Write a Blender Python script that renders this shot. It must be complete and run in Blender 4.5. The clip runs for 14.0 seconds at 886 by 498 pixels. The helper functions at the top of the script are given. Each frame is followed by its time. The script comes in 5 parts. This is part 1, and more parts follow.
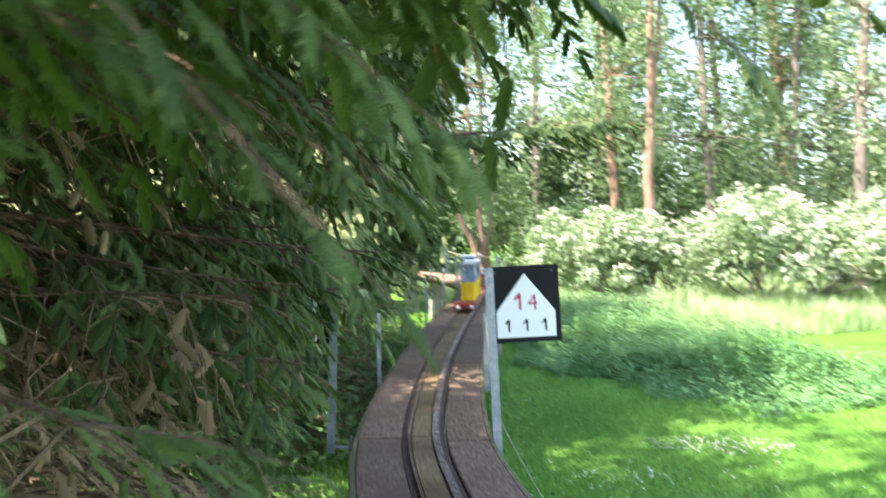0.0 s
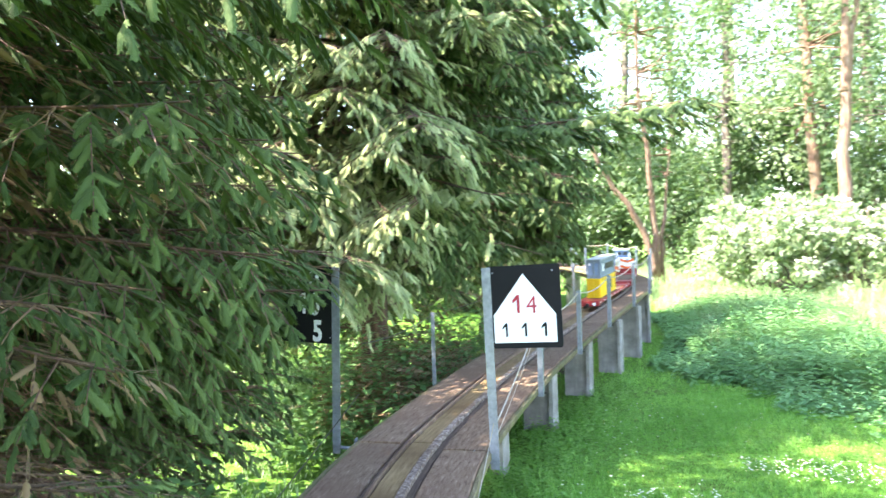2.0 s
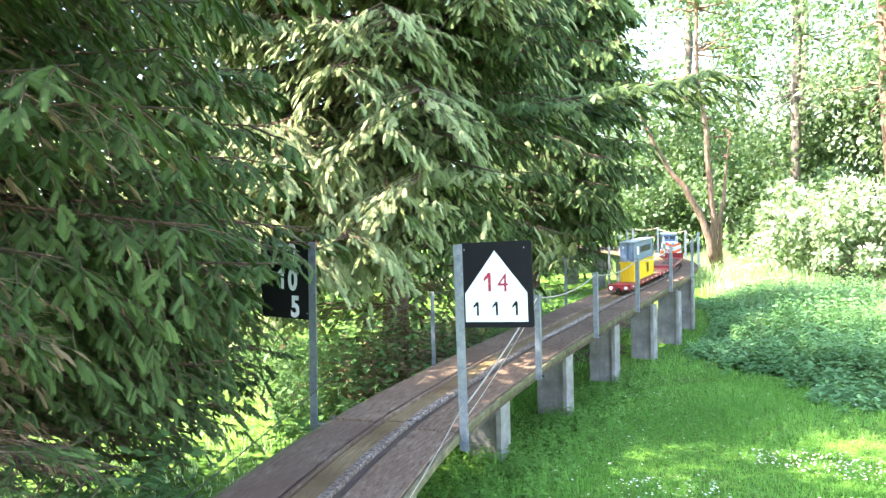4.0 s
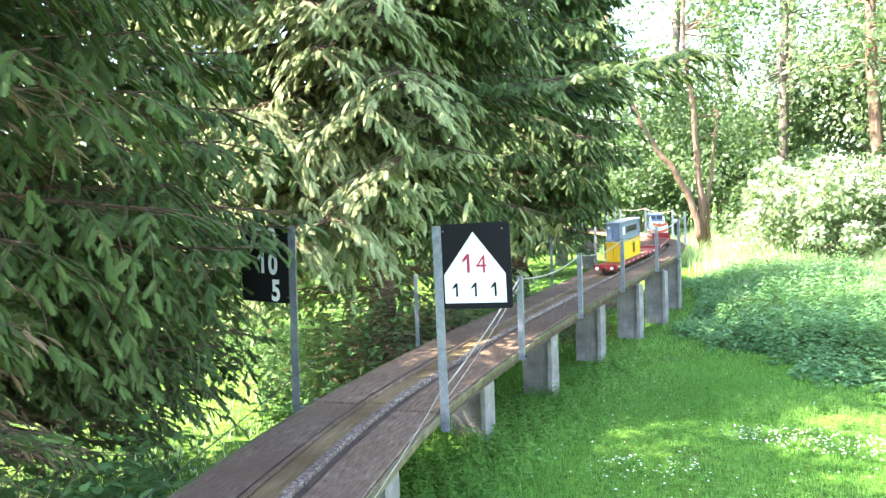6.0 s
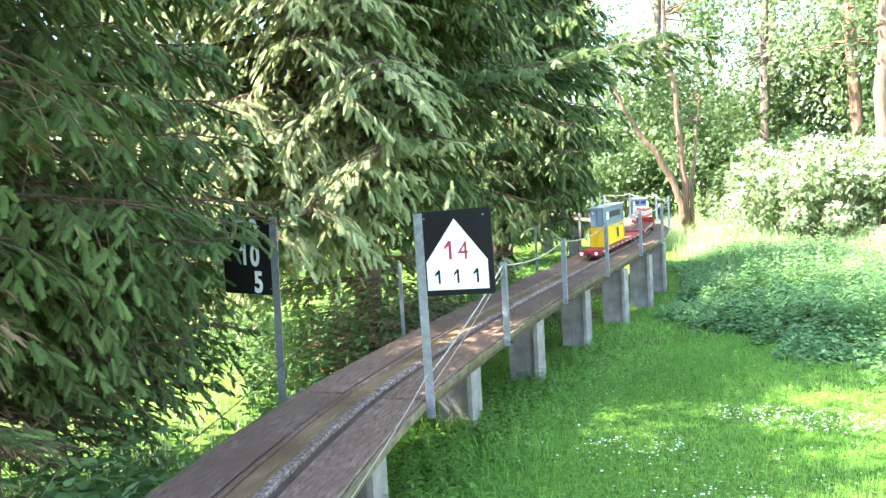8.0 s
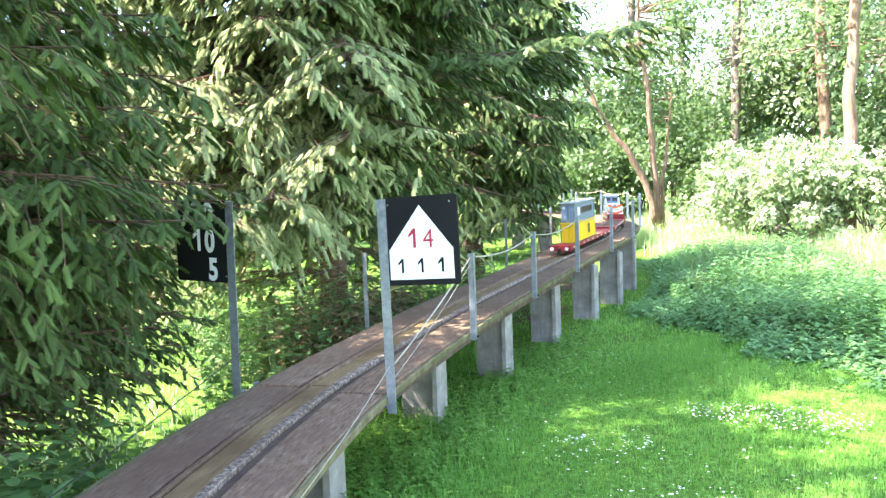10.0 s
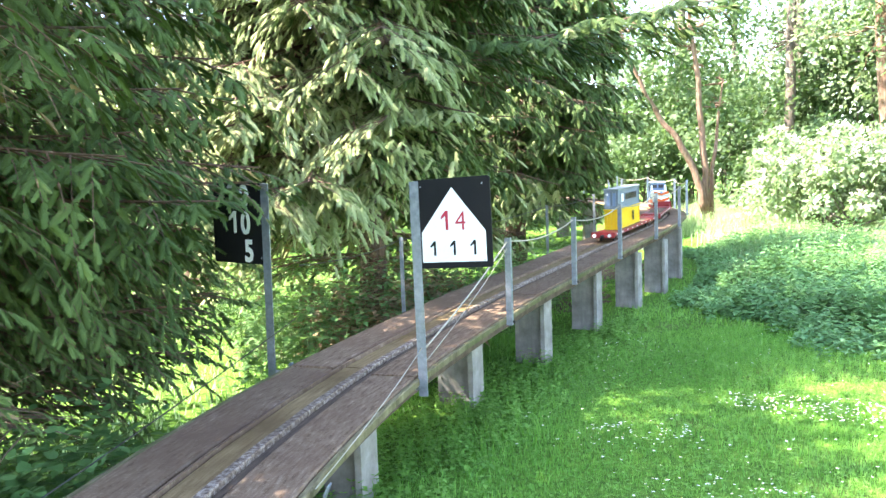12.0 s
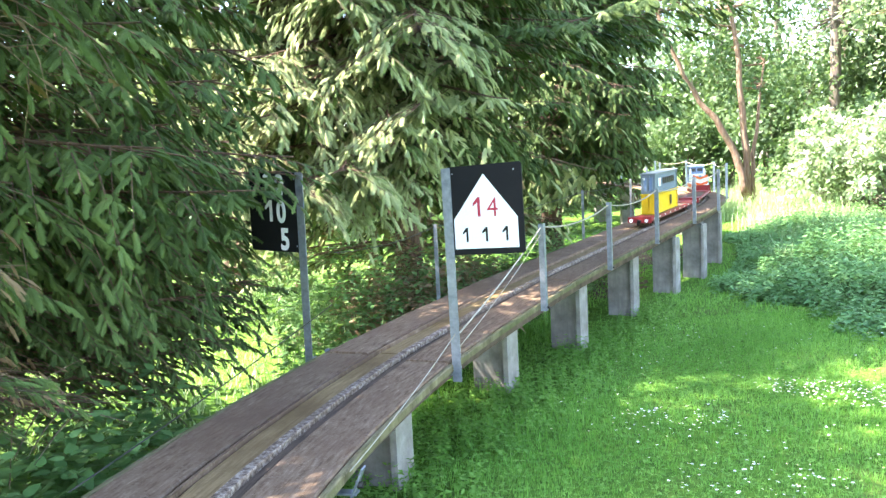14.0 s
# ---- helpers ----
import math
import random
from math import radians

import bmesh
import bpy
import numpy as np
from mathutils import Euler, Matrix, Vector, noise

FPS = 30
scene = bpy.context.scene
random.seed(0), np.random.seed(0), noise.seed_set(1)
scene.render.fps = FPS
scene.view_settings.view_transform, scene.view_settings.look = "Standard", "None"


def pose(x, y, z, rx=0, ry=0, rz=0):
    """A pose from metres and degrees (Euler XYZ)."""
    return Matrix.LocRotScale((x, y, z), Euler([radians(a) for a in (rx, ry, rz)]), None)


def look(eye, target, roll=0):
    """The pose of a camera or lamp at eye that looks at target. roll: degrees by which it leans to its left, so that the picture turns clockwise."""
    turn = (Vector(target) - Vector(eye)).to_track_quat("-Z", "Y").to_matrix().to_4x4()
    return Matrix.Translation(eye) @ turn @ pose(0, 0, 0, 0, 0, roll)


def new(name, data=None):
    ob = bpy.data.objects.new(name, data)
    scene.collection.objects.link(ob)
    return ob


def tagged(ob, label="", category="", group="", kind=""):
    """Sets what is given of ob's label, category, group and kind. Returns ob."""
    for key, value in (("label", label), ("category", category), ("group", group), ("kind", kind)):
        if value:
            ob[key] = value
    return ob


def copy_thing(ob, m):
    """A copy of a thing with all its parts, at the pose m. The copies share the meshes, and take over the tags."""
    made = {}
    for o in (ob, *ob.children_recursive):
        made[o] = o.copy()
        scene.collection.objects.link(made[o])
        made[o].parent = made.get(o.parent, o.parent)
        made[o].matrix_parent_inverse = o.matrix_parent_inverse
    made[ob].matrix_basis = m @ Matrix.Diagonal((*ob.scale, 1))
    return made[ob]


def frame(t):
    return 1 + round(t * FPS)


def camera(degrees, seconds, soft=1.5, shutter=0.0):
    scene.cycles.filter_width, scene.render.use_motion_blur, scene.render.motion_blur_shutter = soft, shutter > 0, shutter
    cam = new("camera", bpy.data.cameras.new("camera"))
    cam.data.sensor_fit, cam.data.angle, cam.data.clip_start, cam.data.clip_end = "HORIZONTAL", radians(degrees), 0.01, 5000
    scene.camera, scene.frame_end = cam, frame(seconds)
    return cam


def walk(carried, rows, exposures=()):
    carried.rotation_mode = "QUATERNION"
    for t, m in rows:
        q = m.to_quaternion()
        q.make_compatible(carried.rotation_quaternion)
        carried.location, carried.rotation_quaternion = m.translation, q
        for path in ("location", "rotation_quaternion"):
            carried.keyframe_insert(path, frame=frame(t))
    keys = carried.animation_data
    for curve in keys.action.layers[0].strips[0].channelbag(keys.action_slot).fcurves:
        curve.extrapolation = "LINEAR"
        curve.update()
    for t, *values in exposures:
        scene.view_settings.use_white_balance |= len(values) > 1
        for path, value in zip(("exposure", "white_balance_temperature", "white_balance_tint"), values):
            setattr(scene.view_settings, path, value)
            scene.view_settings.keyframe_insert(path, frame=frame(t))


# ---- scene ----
cam = camera(60.3, 14.0, 1.4, 0.5)
PATH = [
    (0, (-1.406, -3.684, 1.54), (-0.799, -1.779, 1.523), -1.1),
    (0.5, (-1.096, -3.693, 1.563), (-0.753, -1.725, 1.638), -0.1),
    (1, (-0.818, -3.707, 1.579), (-0.582, -1.722, 1.645), -1.3),
    (1.5, (-0.575, -3.663, 1.57), (-0.368, -1.674, 1.557), -4.1),
    (2, (-0.345, -3.688, 1.544), (-0.277, -1.689, 1.521), -1.7),
    (2.5, (-0.167, -3.663, 1.544), (-0.253, -1.665, 1.494), -2.8),
    (3, (-0.037, -3.597, 1.503), (-0.154, -1.601, 1.457), -1.0),
    (5.5, (0.16, -3.587, 1.487), (0.058, -1.592, 1.391), -1.7),
    (6, (0.166, -3.591, 1.484), (0.073, -1.596, 1.38), -1.9),
    (6.5, (0.164, -3.587, 1.483), (0.109, -1.591, 1.367), -2.2),
    (7, (0.177, -3.6, 1.477), (0.118, -1.604, 1.354), -3.3),
    (9.5, (0.201, -3.517, 1.442), (0.157, -1.522, 1.303), -2.4),
    (10, (0.218, -3.447, 1.422), (0.231, -1.452, 1.278), -2.1),
    (10.5, (0.244, -3.415, 1.41), (0.215, -1.421, 1.26), -2.6),
    (11, (0.262, -3.421, 1.398), (0.255, -1.427, 1.243), -2.2),
    (11.5, (0.272, -3.422, 1.395), (0.213, -1.43, 1.235), -2.0),
    (12, (0.276, -3.42, 1.393), (0.167, -1.431, 1.223), -2.0),
    (12.5, (0.282, -3.422, 1.391), (0.135, -1.435, 1.212), -2.3),
    (13, (0.285, -3.427, 1.394), (0.115, -1.443, 1.205), -2.5),
    (13.5, (0.292, -3.432, 1.391), (0.102, -1.45, 1.197), -2.6),
    (14, (0.299, -3.439, 1.392), (0.091, -1.459, 1.192), -2.8),
]
walk(cam, [(t, look(eye, target, roll)) for t, eye, target, roll in PATH], [(0, 2.65, 6600, 18), (0.7, 3.15, 6600, 18), (1.5, 3.33, 6600, 18), (14, 3.33, 6600, 18)])

# ---------------------------------------------------------------- world and light
SUN_TO = Vector((-0.64, -0.10, 0.77)).normalized()
world = bpy.data.worlds.new("world")
scene.world = world
world.use_nodes = True
wn = world.node_tree
sky = wn.nodes.new("ShaderNodeTexSky")
sky.sky_type, sky.sun_disc = "NISHITA", False
sky.sun_elevation = math.asin(SUN_TO.z)
sky.sun_rotation = math.atan2(SUN_TO.x, SUN_TO.y)
wn.links.new(sky.outputs[0], wn.nodes["Background"].inputs[0])
wn.nodes["Background"].inputs[1].default_value = 0.15
sun_data = bpy.data.lights.new("sun", "SUN")
sun_data.energy, sun_data.angle, sun_data.color = 4.0, radians(0.6), (1.0, 0.95, 0.86)
sun = new("sun", sun_data)
sun.matrix_world = look(SUN_TO * 50, (0, 0, 0))


# ---------------------------------------------------------------- materials
def material(name, rough=0.8, metal=0.0):
    m = bpy.data.materials.new(name)
    m.use_nodes = True
    b = m.node_tree.nodes["Principled BSDF"]
    b.inputs["Roughness"].default_value, b.inputs["Metallic"].default_value = rough, metal
    return m, m.node_tree, b


def noise_tex(nt, scale, detail=4.0, stretch=None, rough=0.6, coords="Object"):
    tc = nt.nodes.new("ShaderNodeTexCoord")
    n = nt.nodes.new("ShaderNodeTexNoise")
    n.inputs["Scale"].default_value, n.inputs["Detail"].default_value = scale, detail
    n.inputs["Roughness"].default_value = rough
    if stretch:
        mp = nt.nodes.new("ShaderNodeMapping")
        mp.inputs["Scale"].default_value = stretch
        nt.links.new(tc.outputs[coords], mp.inputs[0])
        nt.links.new(mp.outputs[0], n.inputs["Vector"])
    else:
        nt.links.new(tc.outputs[coords], n.inputs["Vector"])
    return n.outputs["Fac"]


def ramp(nt, fac, stops):
    r = nt.nodes.new("ShaderNodeValToRGB")
    el = r.color_ramp.elements
    while len(el) < len(stops):
        el.new(0.5)
    for e, (p, c) in zip(el, stops):
        e.position, e.color = p, (*c, 1)
    nt.links.new(fac, r.inputs[0])
    return r.outputs[0]


def mix(nt, fac, a, b, mode="MIX"):
    m = nt.nodes.new("ShaderNodeMix")
    m.data_type, m.blend_type = "RGBA", mode
    for i, v in ((0, fac), (6, a), (7, b)):
        if isinstance(v, bpy.types.NodeSocket):
            nt.links.new(v, m.inputs[i])
        elif i == 0:
            m.inputs[0].default_value = v
        else:
            m.inputs[i].default_value = (*v, 1)
    return m.outputs[2]


def bump(nt, b, fac, strength, distance):
    n = nt.nodes.new("ShaderNodeBump")
    n.inputs["Strength"].default_value, n.inputs["Distance"].default_value = strength, distance
    nt.links.new(fac, n.inputs["Height"])
    nt.links.new(n.outputs[0], b.inputs["Normal"])


def per_island(nt):
    return nt.nodes.new("ShaderNodeNewGeometry").outputs["Random Per Island"]


def per_object(nt):
    return nt.nodes.new("ShaderNodeObjectInfo").outputs["Random"]


def leaf_material(name, dark, mid, light, through_light=0.35, gloss=0.45, patch=0.6, relief=0.0):
    """Foliage: colour differs from leaf to leaf and from patch to patch, light passes through."""
    m, nt, b = material(name, gloss)
    col = ramp(nt, per_island(nt), [(0.0, dark), (0.5, mid), (1.0, light)])
    big = noise_tex(nt, patch, 3, coords="Generated" if patch > 20 else "Object")
    col = mix(nt, 0.5, col, ramp(nt, big, [(0.35, dark), (0.65, light)]))
    nt.links.new(col, b.inputs["Base Color"])
    b.inputs["Specular IOR Level"].default_value = 0.12 if relief else 0.3
    if relief:
        fine = noise_tex(nt, 320, 2)
        bump(nt, b, fine, relief, 0.006)
        streak = noise_tex(nt, 420, 2)
        col = mix(nt, 0.45, col, ramp(nt, streak, [(0.38, tuple(c * 0.45 for c in dark)), (0.62, tuple(c * 1.15 for c in light))]))
    tr = nt.nodes.new("ShaderNodeBsdfTranslucent")
    warm = mix(nt, 0.35, col, (0.26, 0.45, 0.06))
    nt.links.new(warm, tr.inputs[0])
    ms = nt.nodes.new("ShaderNodeMixShader")
    ms.inputs[0].default_value = through_light
    nt.links.new(b.outputs[0], ms.inputs[1])
    nt.links.new(tr.outputs[0], ms.inputs[2])
    nt.links.new(ms.outputs[0], nt.nodes["Material Output"].inputs[0])
    return m


def grain_material(name, stops, scale, stretch, rough=0.85, strength=0.5, depth=0.004, vary=0.25, stain=None, coords="UV"):
    """Wood: streaks along the grain, stains, and a shade of its own for each board."""
    m, nt, b = material(name, rough)
    fine = noise_tex(nt, scale, 6, stretch, coords=coords)
    col = ramp(nt, fine, stops)
    speck = noise_tex(nt, 90, 4)
    col = mix(nt, ramp(nt, speck, [(0.55, (0, 0, 0)), (0.75, (0.55, 0.55, 0.55))]), col, stops[-1][1])
    blot = noise_tex(nt, 2.2, 5)
    if stain:
        col = mix(nt, ramp(nt, blot, [(0.45, (0, 0, 0)), (0.7, (1, 1, 1))]), col, stain)
    shade = ramp(nt, per_object(nt), [(0, (1 - vary,) * 3), (1, (1 + vary * 0.4,) * 3)])
    col = mix(nt, 1.0, col, shade, "MULTIPLY")
    nt.links.new(col, b.inputs["Base Color"])
    b.inputs["Specular IOR Level"].default_value = 0.12
    bump(nt, b, fine, strength, depth)
    return m


def paint_material(name, colour, rough=0.45, dirt=(0.10, 0.08, 0.06), amount=0.5, metal=0.0, scale=9.0):
    m, nt, b = material(name, rough, metal)
    n = noise_tex(nt, scale, 6)
    col = mix(nt, ramp(nt, n, [(0.5, (0, 0, 0)), (0.85, (amount,) * 3)]), colour, dirt)
    fine = noise_tex(nt, 160, 3)
    col = mix(nt, 0.18, col, ramp(nt, fine, [(0.3, tuple(c * 0.6 for c in colour)), (0.7, tuple(min(1, c * 1.2) for c in colour))]))
    nt.links.new(col, b.inputs["Base Color"])
    bump(nt, b, fine, 0.15, 0.001)
    return m


BOARD = grain_material("weathered_board", [(0.26, (0.070, 0.041, 0.024)), (0.42, (0.168, 0.110, 0.067)), (0.60, (0.235, 0.162, 0.104)), (0.78, (0.42, 0.325, 0.23))],
                       22, (3.2, 0.5, 1), stain=(0.155, 0.098, 0.062), strength=0.6, depth=0.004, vary=0.3)
CENTRE = grain_material("ochre_board", [(0.25, (0.10, 0.064, 0.030)), (0.5, (0.215, 0.148, 0.070)), (0.8, (0.33, 0.24, 0.125))],
                        18, (4.5, 0.3, 1), stain=(0.12, 0.078, 0.036), vary=0.2)
RAIL = grain_material("lichen_rail", [(0.36, (0.11, 0.078, 0.055)), (0.50, (0.23, 0.172, 0.128)), (0.62, (0.46, 0.39, 0.31))],
                      52, (1, 1, 1), stain=(0.15, 0.105, 0.07), strength=0.25, depth=0.003, coords="Object")
EDGE = grain_material("board_edge", [(0.3, (0.085, 0.070, 0.036)), (0.6, (0.20, 0.17, 0.092)), (0.8, (0.32, 0.275, 0.17))],
                      16, (6, 0.6, 1), stain=(0.10, 0.115, 0.04))
BEAM = grain_material("brown_beam", [(0.3, (0.055, 0.040, 0.030)), (0.7, (0.16, 0.115, 0.08))], 12, (8, 0.7, 1))


def concrete(name="concrete", drips=0.65):
    m, nt, b = material(name, 0.9)
    n = noise_tex(nt, 7, 6)
    col = ramp(nt, n, [(0.3, (0.13, 0.12, 0.10)), (0.55, (0.245, 0.23, 0.20)), (0.75, (0.36, 0.34, 0.30))] if drips > 0.3 else [(0.3, (0.18, 0.165, 0.135)), (0.55, (0.31, 0.29, 0.25)), (0.75, (0.44, 0.42, 0.38))])
    drip = noise_tex(nt, 5, 4, (6, 6, 0.6))
    col = mix(nt, ramp(nt, drip, [(0.5, (0, 0, 0)), (0.7, (drips,) * 3)]), col, (0.15, 0.145, 0.12))
    moss = noise_tex(nt, 3.1, 5)
    col = mix(nt, ramp(nt, moss, [(0.6, (0, 0, 0)), (0.75, (0.6, 0.6, 0.6))]), col, (0.13, 0.15, 0.06))
    nt.links.new(col, b.inputs["Base Color"])
    bump(nt, b, noise_tex(nt, 90, 5), 0.5, 0.004)
    return m


def zinc():
    m, nt, b = material("galvanised_steel", 0.42, 0.55)
    n = noise_tex(nt, 35, 4)
    col = ramp(nt, n, [(0.3, (0.19, 0.21, 0.24)), (0.7, (0.33, 0.355, 0.395))])
    spot = noise_tex(nt, 9, 5)
    col = mix(nt, ramp(nt, spot, [(0.62, (0, 0, 0)), (0.75, (0.6, 0.6, 0.6))]), col, (0.22, 0.20, 0.17))
    nt.links.new(col, b.inputs["Base Color"])
    return m


def bark_material(name, stops, scale=9, strength=1.0):
    m, nt, b = material(name, 0.95)
    n = noise_tex(nt, scale, 7, (3, 3, 0.6))
    col = ramp(nt, n, stops)
    col = mix(nt, ramp(nt, noise_tex(nt, 1.3, 4), [(0.5, (0, 0, 0)), (0.75, (0.5, 0.5, 0.5))]), col, (0.10, 0.12, 0.06))
    nt.links.new(col, b.inputs["Base Color"])
    bump(nt, b, n, strength, 0.03)
    return m


def soil():
    """Lawn soil and thatch; bare needle litter where the spruces stand."""
    m, nt, b = material("lawn_soil", 0.95)
    n = noise_tex(nt, 25, 6)
    col = ramp(nt, n, [(0.3, (0.040, 0.085, 0.014)), (0.55, (0.095, 0.20, 0.028)), (0.8, (0.18, 0.30, 0.05))])
    big = noise_tex(nt, 0.8, 4)
    col = mix(nt, ramp(nt, big, [(0.55, (0, 0, 0)), (0.75, (0.5, 0.5, 0.5))]), col, (0.14, 0.13, 0.05))
    nt.links.new(col, b.inputs["Base Color"])
    b.inputs["Specular IOR Level"].default_value = 0.08
    bump(nt, b, n, 0.8, 0.03)
    return m


def litter():
    m, nt, b = material("needle_litter", 0.95)
    n = noise_tex(nt, 60, 6)
    col = ramp(nt, n, [(0.3, (0.035, 0.022, 0.012)), (0.55, (0.10, 0.062, 0.03)), (0.8, (0.20, 0.12, 0.055))])
    col = mix(nt, ramp(nt, noise_tex(nt, 3, 4), [(0.5, (0, 0, 0)), (0.7, (0.7, 0.7, 0.7))]), col, (0.05, 0.09, 0.02))
    nt.links.new(col, b.inputs["Base Color"])
    bump(nt, b, n, 0.8, 0.03)
    return m


CONCRETE, RIB, ZINC, SOIL, LITTER = concrete(), concrete("pale_concrete", 0.15), zinc(), soil(), litter()
BARK = bark_material("spruce_bark", [(0.3, (0.055, 0.032, 0.022)), (0.55, (0.15, 0.085, 0.055)), (0.8, (0.27, 0.16, 0.10))])
WARM_BARK = bark_material("pale_orange_bark", [(0.3, (0.13, 0.066, 0.036)), (0.55, (0.25, 0.155, 0.10)), (0.8, (0.40, 0.29, 0.20))], 7)
GREY_BARK = bark_material("grey_bark", [(0.3, (0.07, 0.055, 0.042)), (0.55, (0.17, 0.135, 0.105)), (0.8, (0.30, 0.25, 0.20))], 7)
TWIG = bark_material("dead_twig", [(0.3, (0.10, 0.062, 0.038)), (0.6, (0.24, 0.155, 0.095)), (0.8, (0.42, 0.30, 0.20))], 30, 0.3)
# two copies of one needle: shade put into the first, sun into the second
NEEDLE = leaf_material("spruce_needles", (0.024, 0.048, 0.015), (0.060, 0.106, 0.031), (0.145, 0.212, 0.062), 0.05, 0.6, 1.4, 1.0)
NEEDLE_LIT_YOUNG = leaf_material("lit_young_spruce_needles", (0.12, 0.17, 0.055), (0.27, 0.325, 0.115), (0.48, 0.52, 0.25), 0.10, 0.6, 1.4, 1.0)
DEAD_NEEDLE = leaf_material("dead_needles", (0.10, 0.060, 0.030), (0.21, 0.13, 0.065), (0.36, 0.25, 0.14), 0.2, 0.8, 2.0)
GRASS = leaf_material("grass_blades", (0.085, 0.26, 0.034), (0.175, 0.44, 0.062), (0.30, 0.56, 0.115), 0.42, 0.5, 0.7)
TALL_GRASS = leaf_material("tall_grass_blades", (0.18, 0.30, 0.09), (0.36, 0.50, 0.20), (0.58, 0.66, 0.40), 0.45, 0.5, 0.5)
WEED = leaf_material("weed_leaves", (0.07, 0.20, 0.026), (0.135, 0.33, 0.048), (0.23, 0.43, 0.085), 0.35, 0.5, 0.9)
# lighter copy of NETTLE: the light on the lawn-edge patch put into colour
NETTLE_LIT = leaf_material("lit_nettle_leaves", (0.06, 0.17, 0.055), (0.15, 0.34, 0.11), (0.27, 0.48, 0.19), 0.36, 0.5, 0.9)
NETTLE = leaf_material("nettle_leaves", (0.045, 0.115, 0.034), (0.105, 0.23, 0.066), (0.20, 0.34, 0.115), 0.3, 0.5, 0.9)
# two copies of one leaf: plain, and paler with sunlight put into it
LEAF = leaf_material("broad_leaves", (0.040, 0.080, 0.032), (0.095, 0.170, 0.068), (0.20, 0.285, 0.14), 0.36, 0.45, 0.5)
LEAF_SUNLIT = leaf_material("sunlit_broad_leaves", (0.12, 0.18, 0.085), (0.27, 0.37, 0.19), (0.48, 0.56, 0.36), 0.45, 0.45, 0.5)
BLOSSOM = leaf_material("cream_blossom", (0.55, 0.55, 0.42), (0.72, 0.71, 0.60), (0.82, 0.80, 0.70), 0.3, 0.7, 3.0)
PETAL = paint_material("white_petal", (0.85, 0.85, 0.83), 0.6, (0.7, 0.68, 0.5), 0.2)
YOLK = paint_material("yellow_floret", (0.80, 0.55, 0.04), 0.7)
BLACK = paint_material("black_paint", (0.010, 0.010, 0.011), 0.6, (0.025, 0.024, 0.022), 0.3)
BLACK.node_tree.nodes["Principled BSDF"].inputs["Specular IOR Level"].default_value = 0.15
WHITE = paint_material("white_paint", (0.80, 0.80, 0.79), 0.5, (0.55, 0.54, 0.5), 0.25)
REDINK = paint_material("red_paint", (0.42, 0.02, 0.045), 0.5, (0.3, 0.05, 0.05), 0.2)
ROPE = paint_material("hemp_rope", (0.38, 0.34, 0.26), 0.9, (0.22, 0.19, 0.13), 0.6, scale=60)
WAGON_RED = paint_material("wagon_red", (0.30, 0.022, 0.022), 0.5, (0.12, 0.05, 0.04), 0.6)
YELLOW = paint_material("container_yellow", (0.80, 0.50, 0.01), 0.45, (0.35, 0.22, 0.03), 0.4)
GREYBLUE = paint_material("container_grey", (0.17, 0.205, 0.24), 0.5, (0.16, 0.17, 0.18), 0.5)
PALE_ROOF = paint_material("container_roof", (0.26, 0.29, 0.29), 0.6, (0.25, 0.25, 0.22), 0.5)
ORANGE = paint_material("loco_orange", (0.80, 0.14, 0.015), 0.4, (0.3, 0.1, 0.03), 0.4)
LOCO_WHITE = paint_material("loco_white", (0.78, 0.78, 0.76), 0.4, (0.4, 0.38, 0.33), 0.4)
LOCO_BLUE = paint_material("box_blue", (0.16, 0.23, 0.36), 0.5, (0.2, 0.22, 0.25), 0.4)
STEEL_DARK = paint_material("dark_steel", (0.05, 0.048, 0.045), 0.45, (0.10, 0.06, 0.04), 0.6, 0.6)


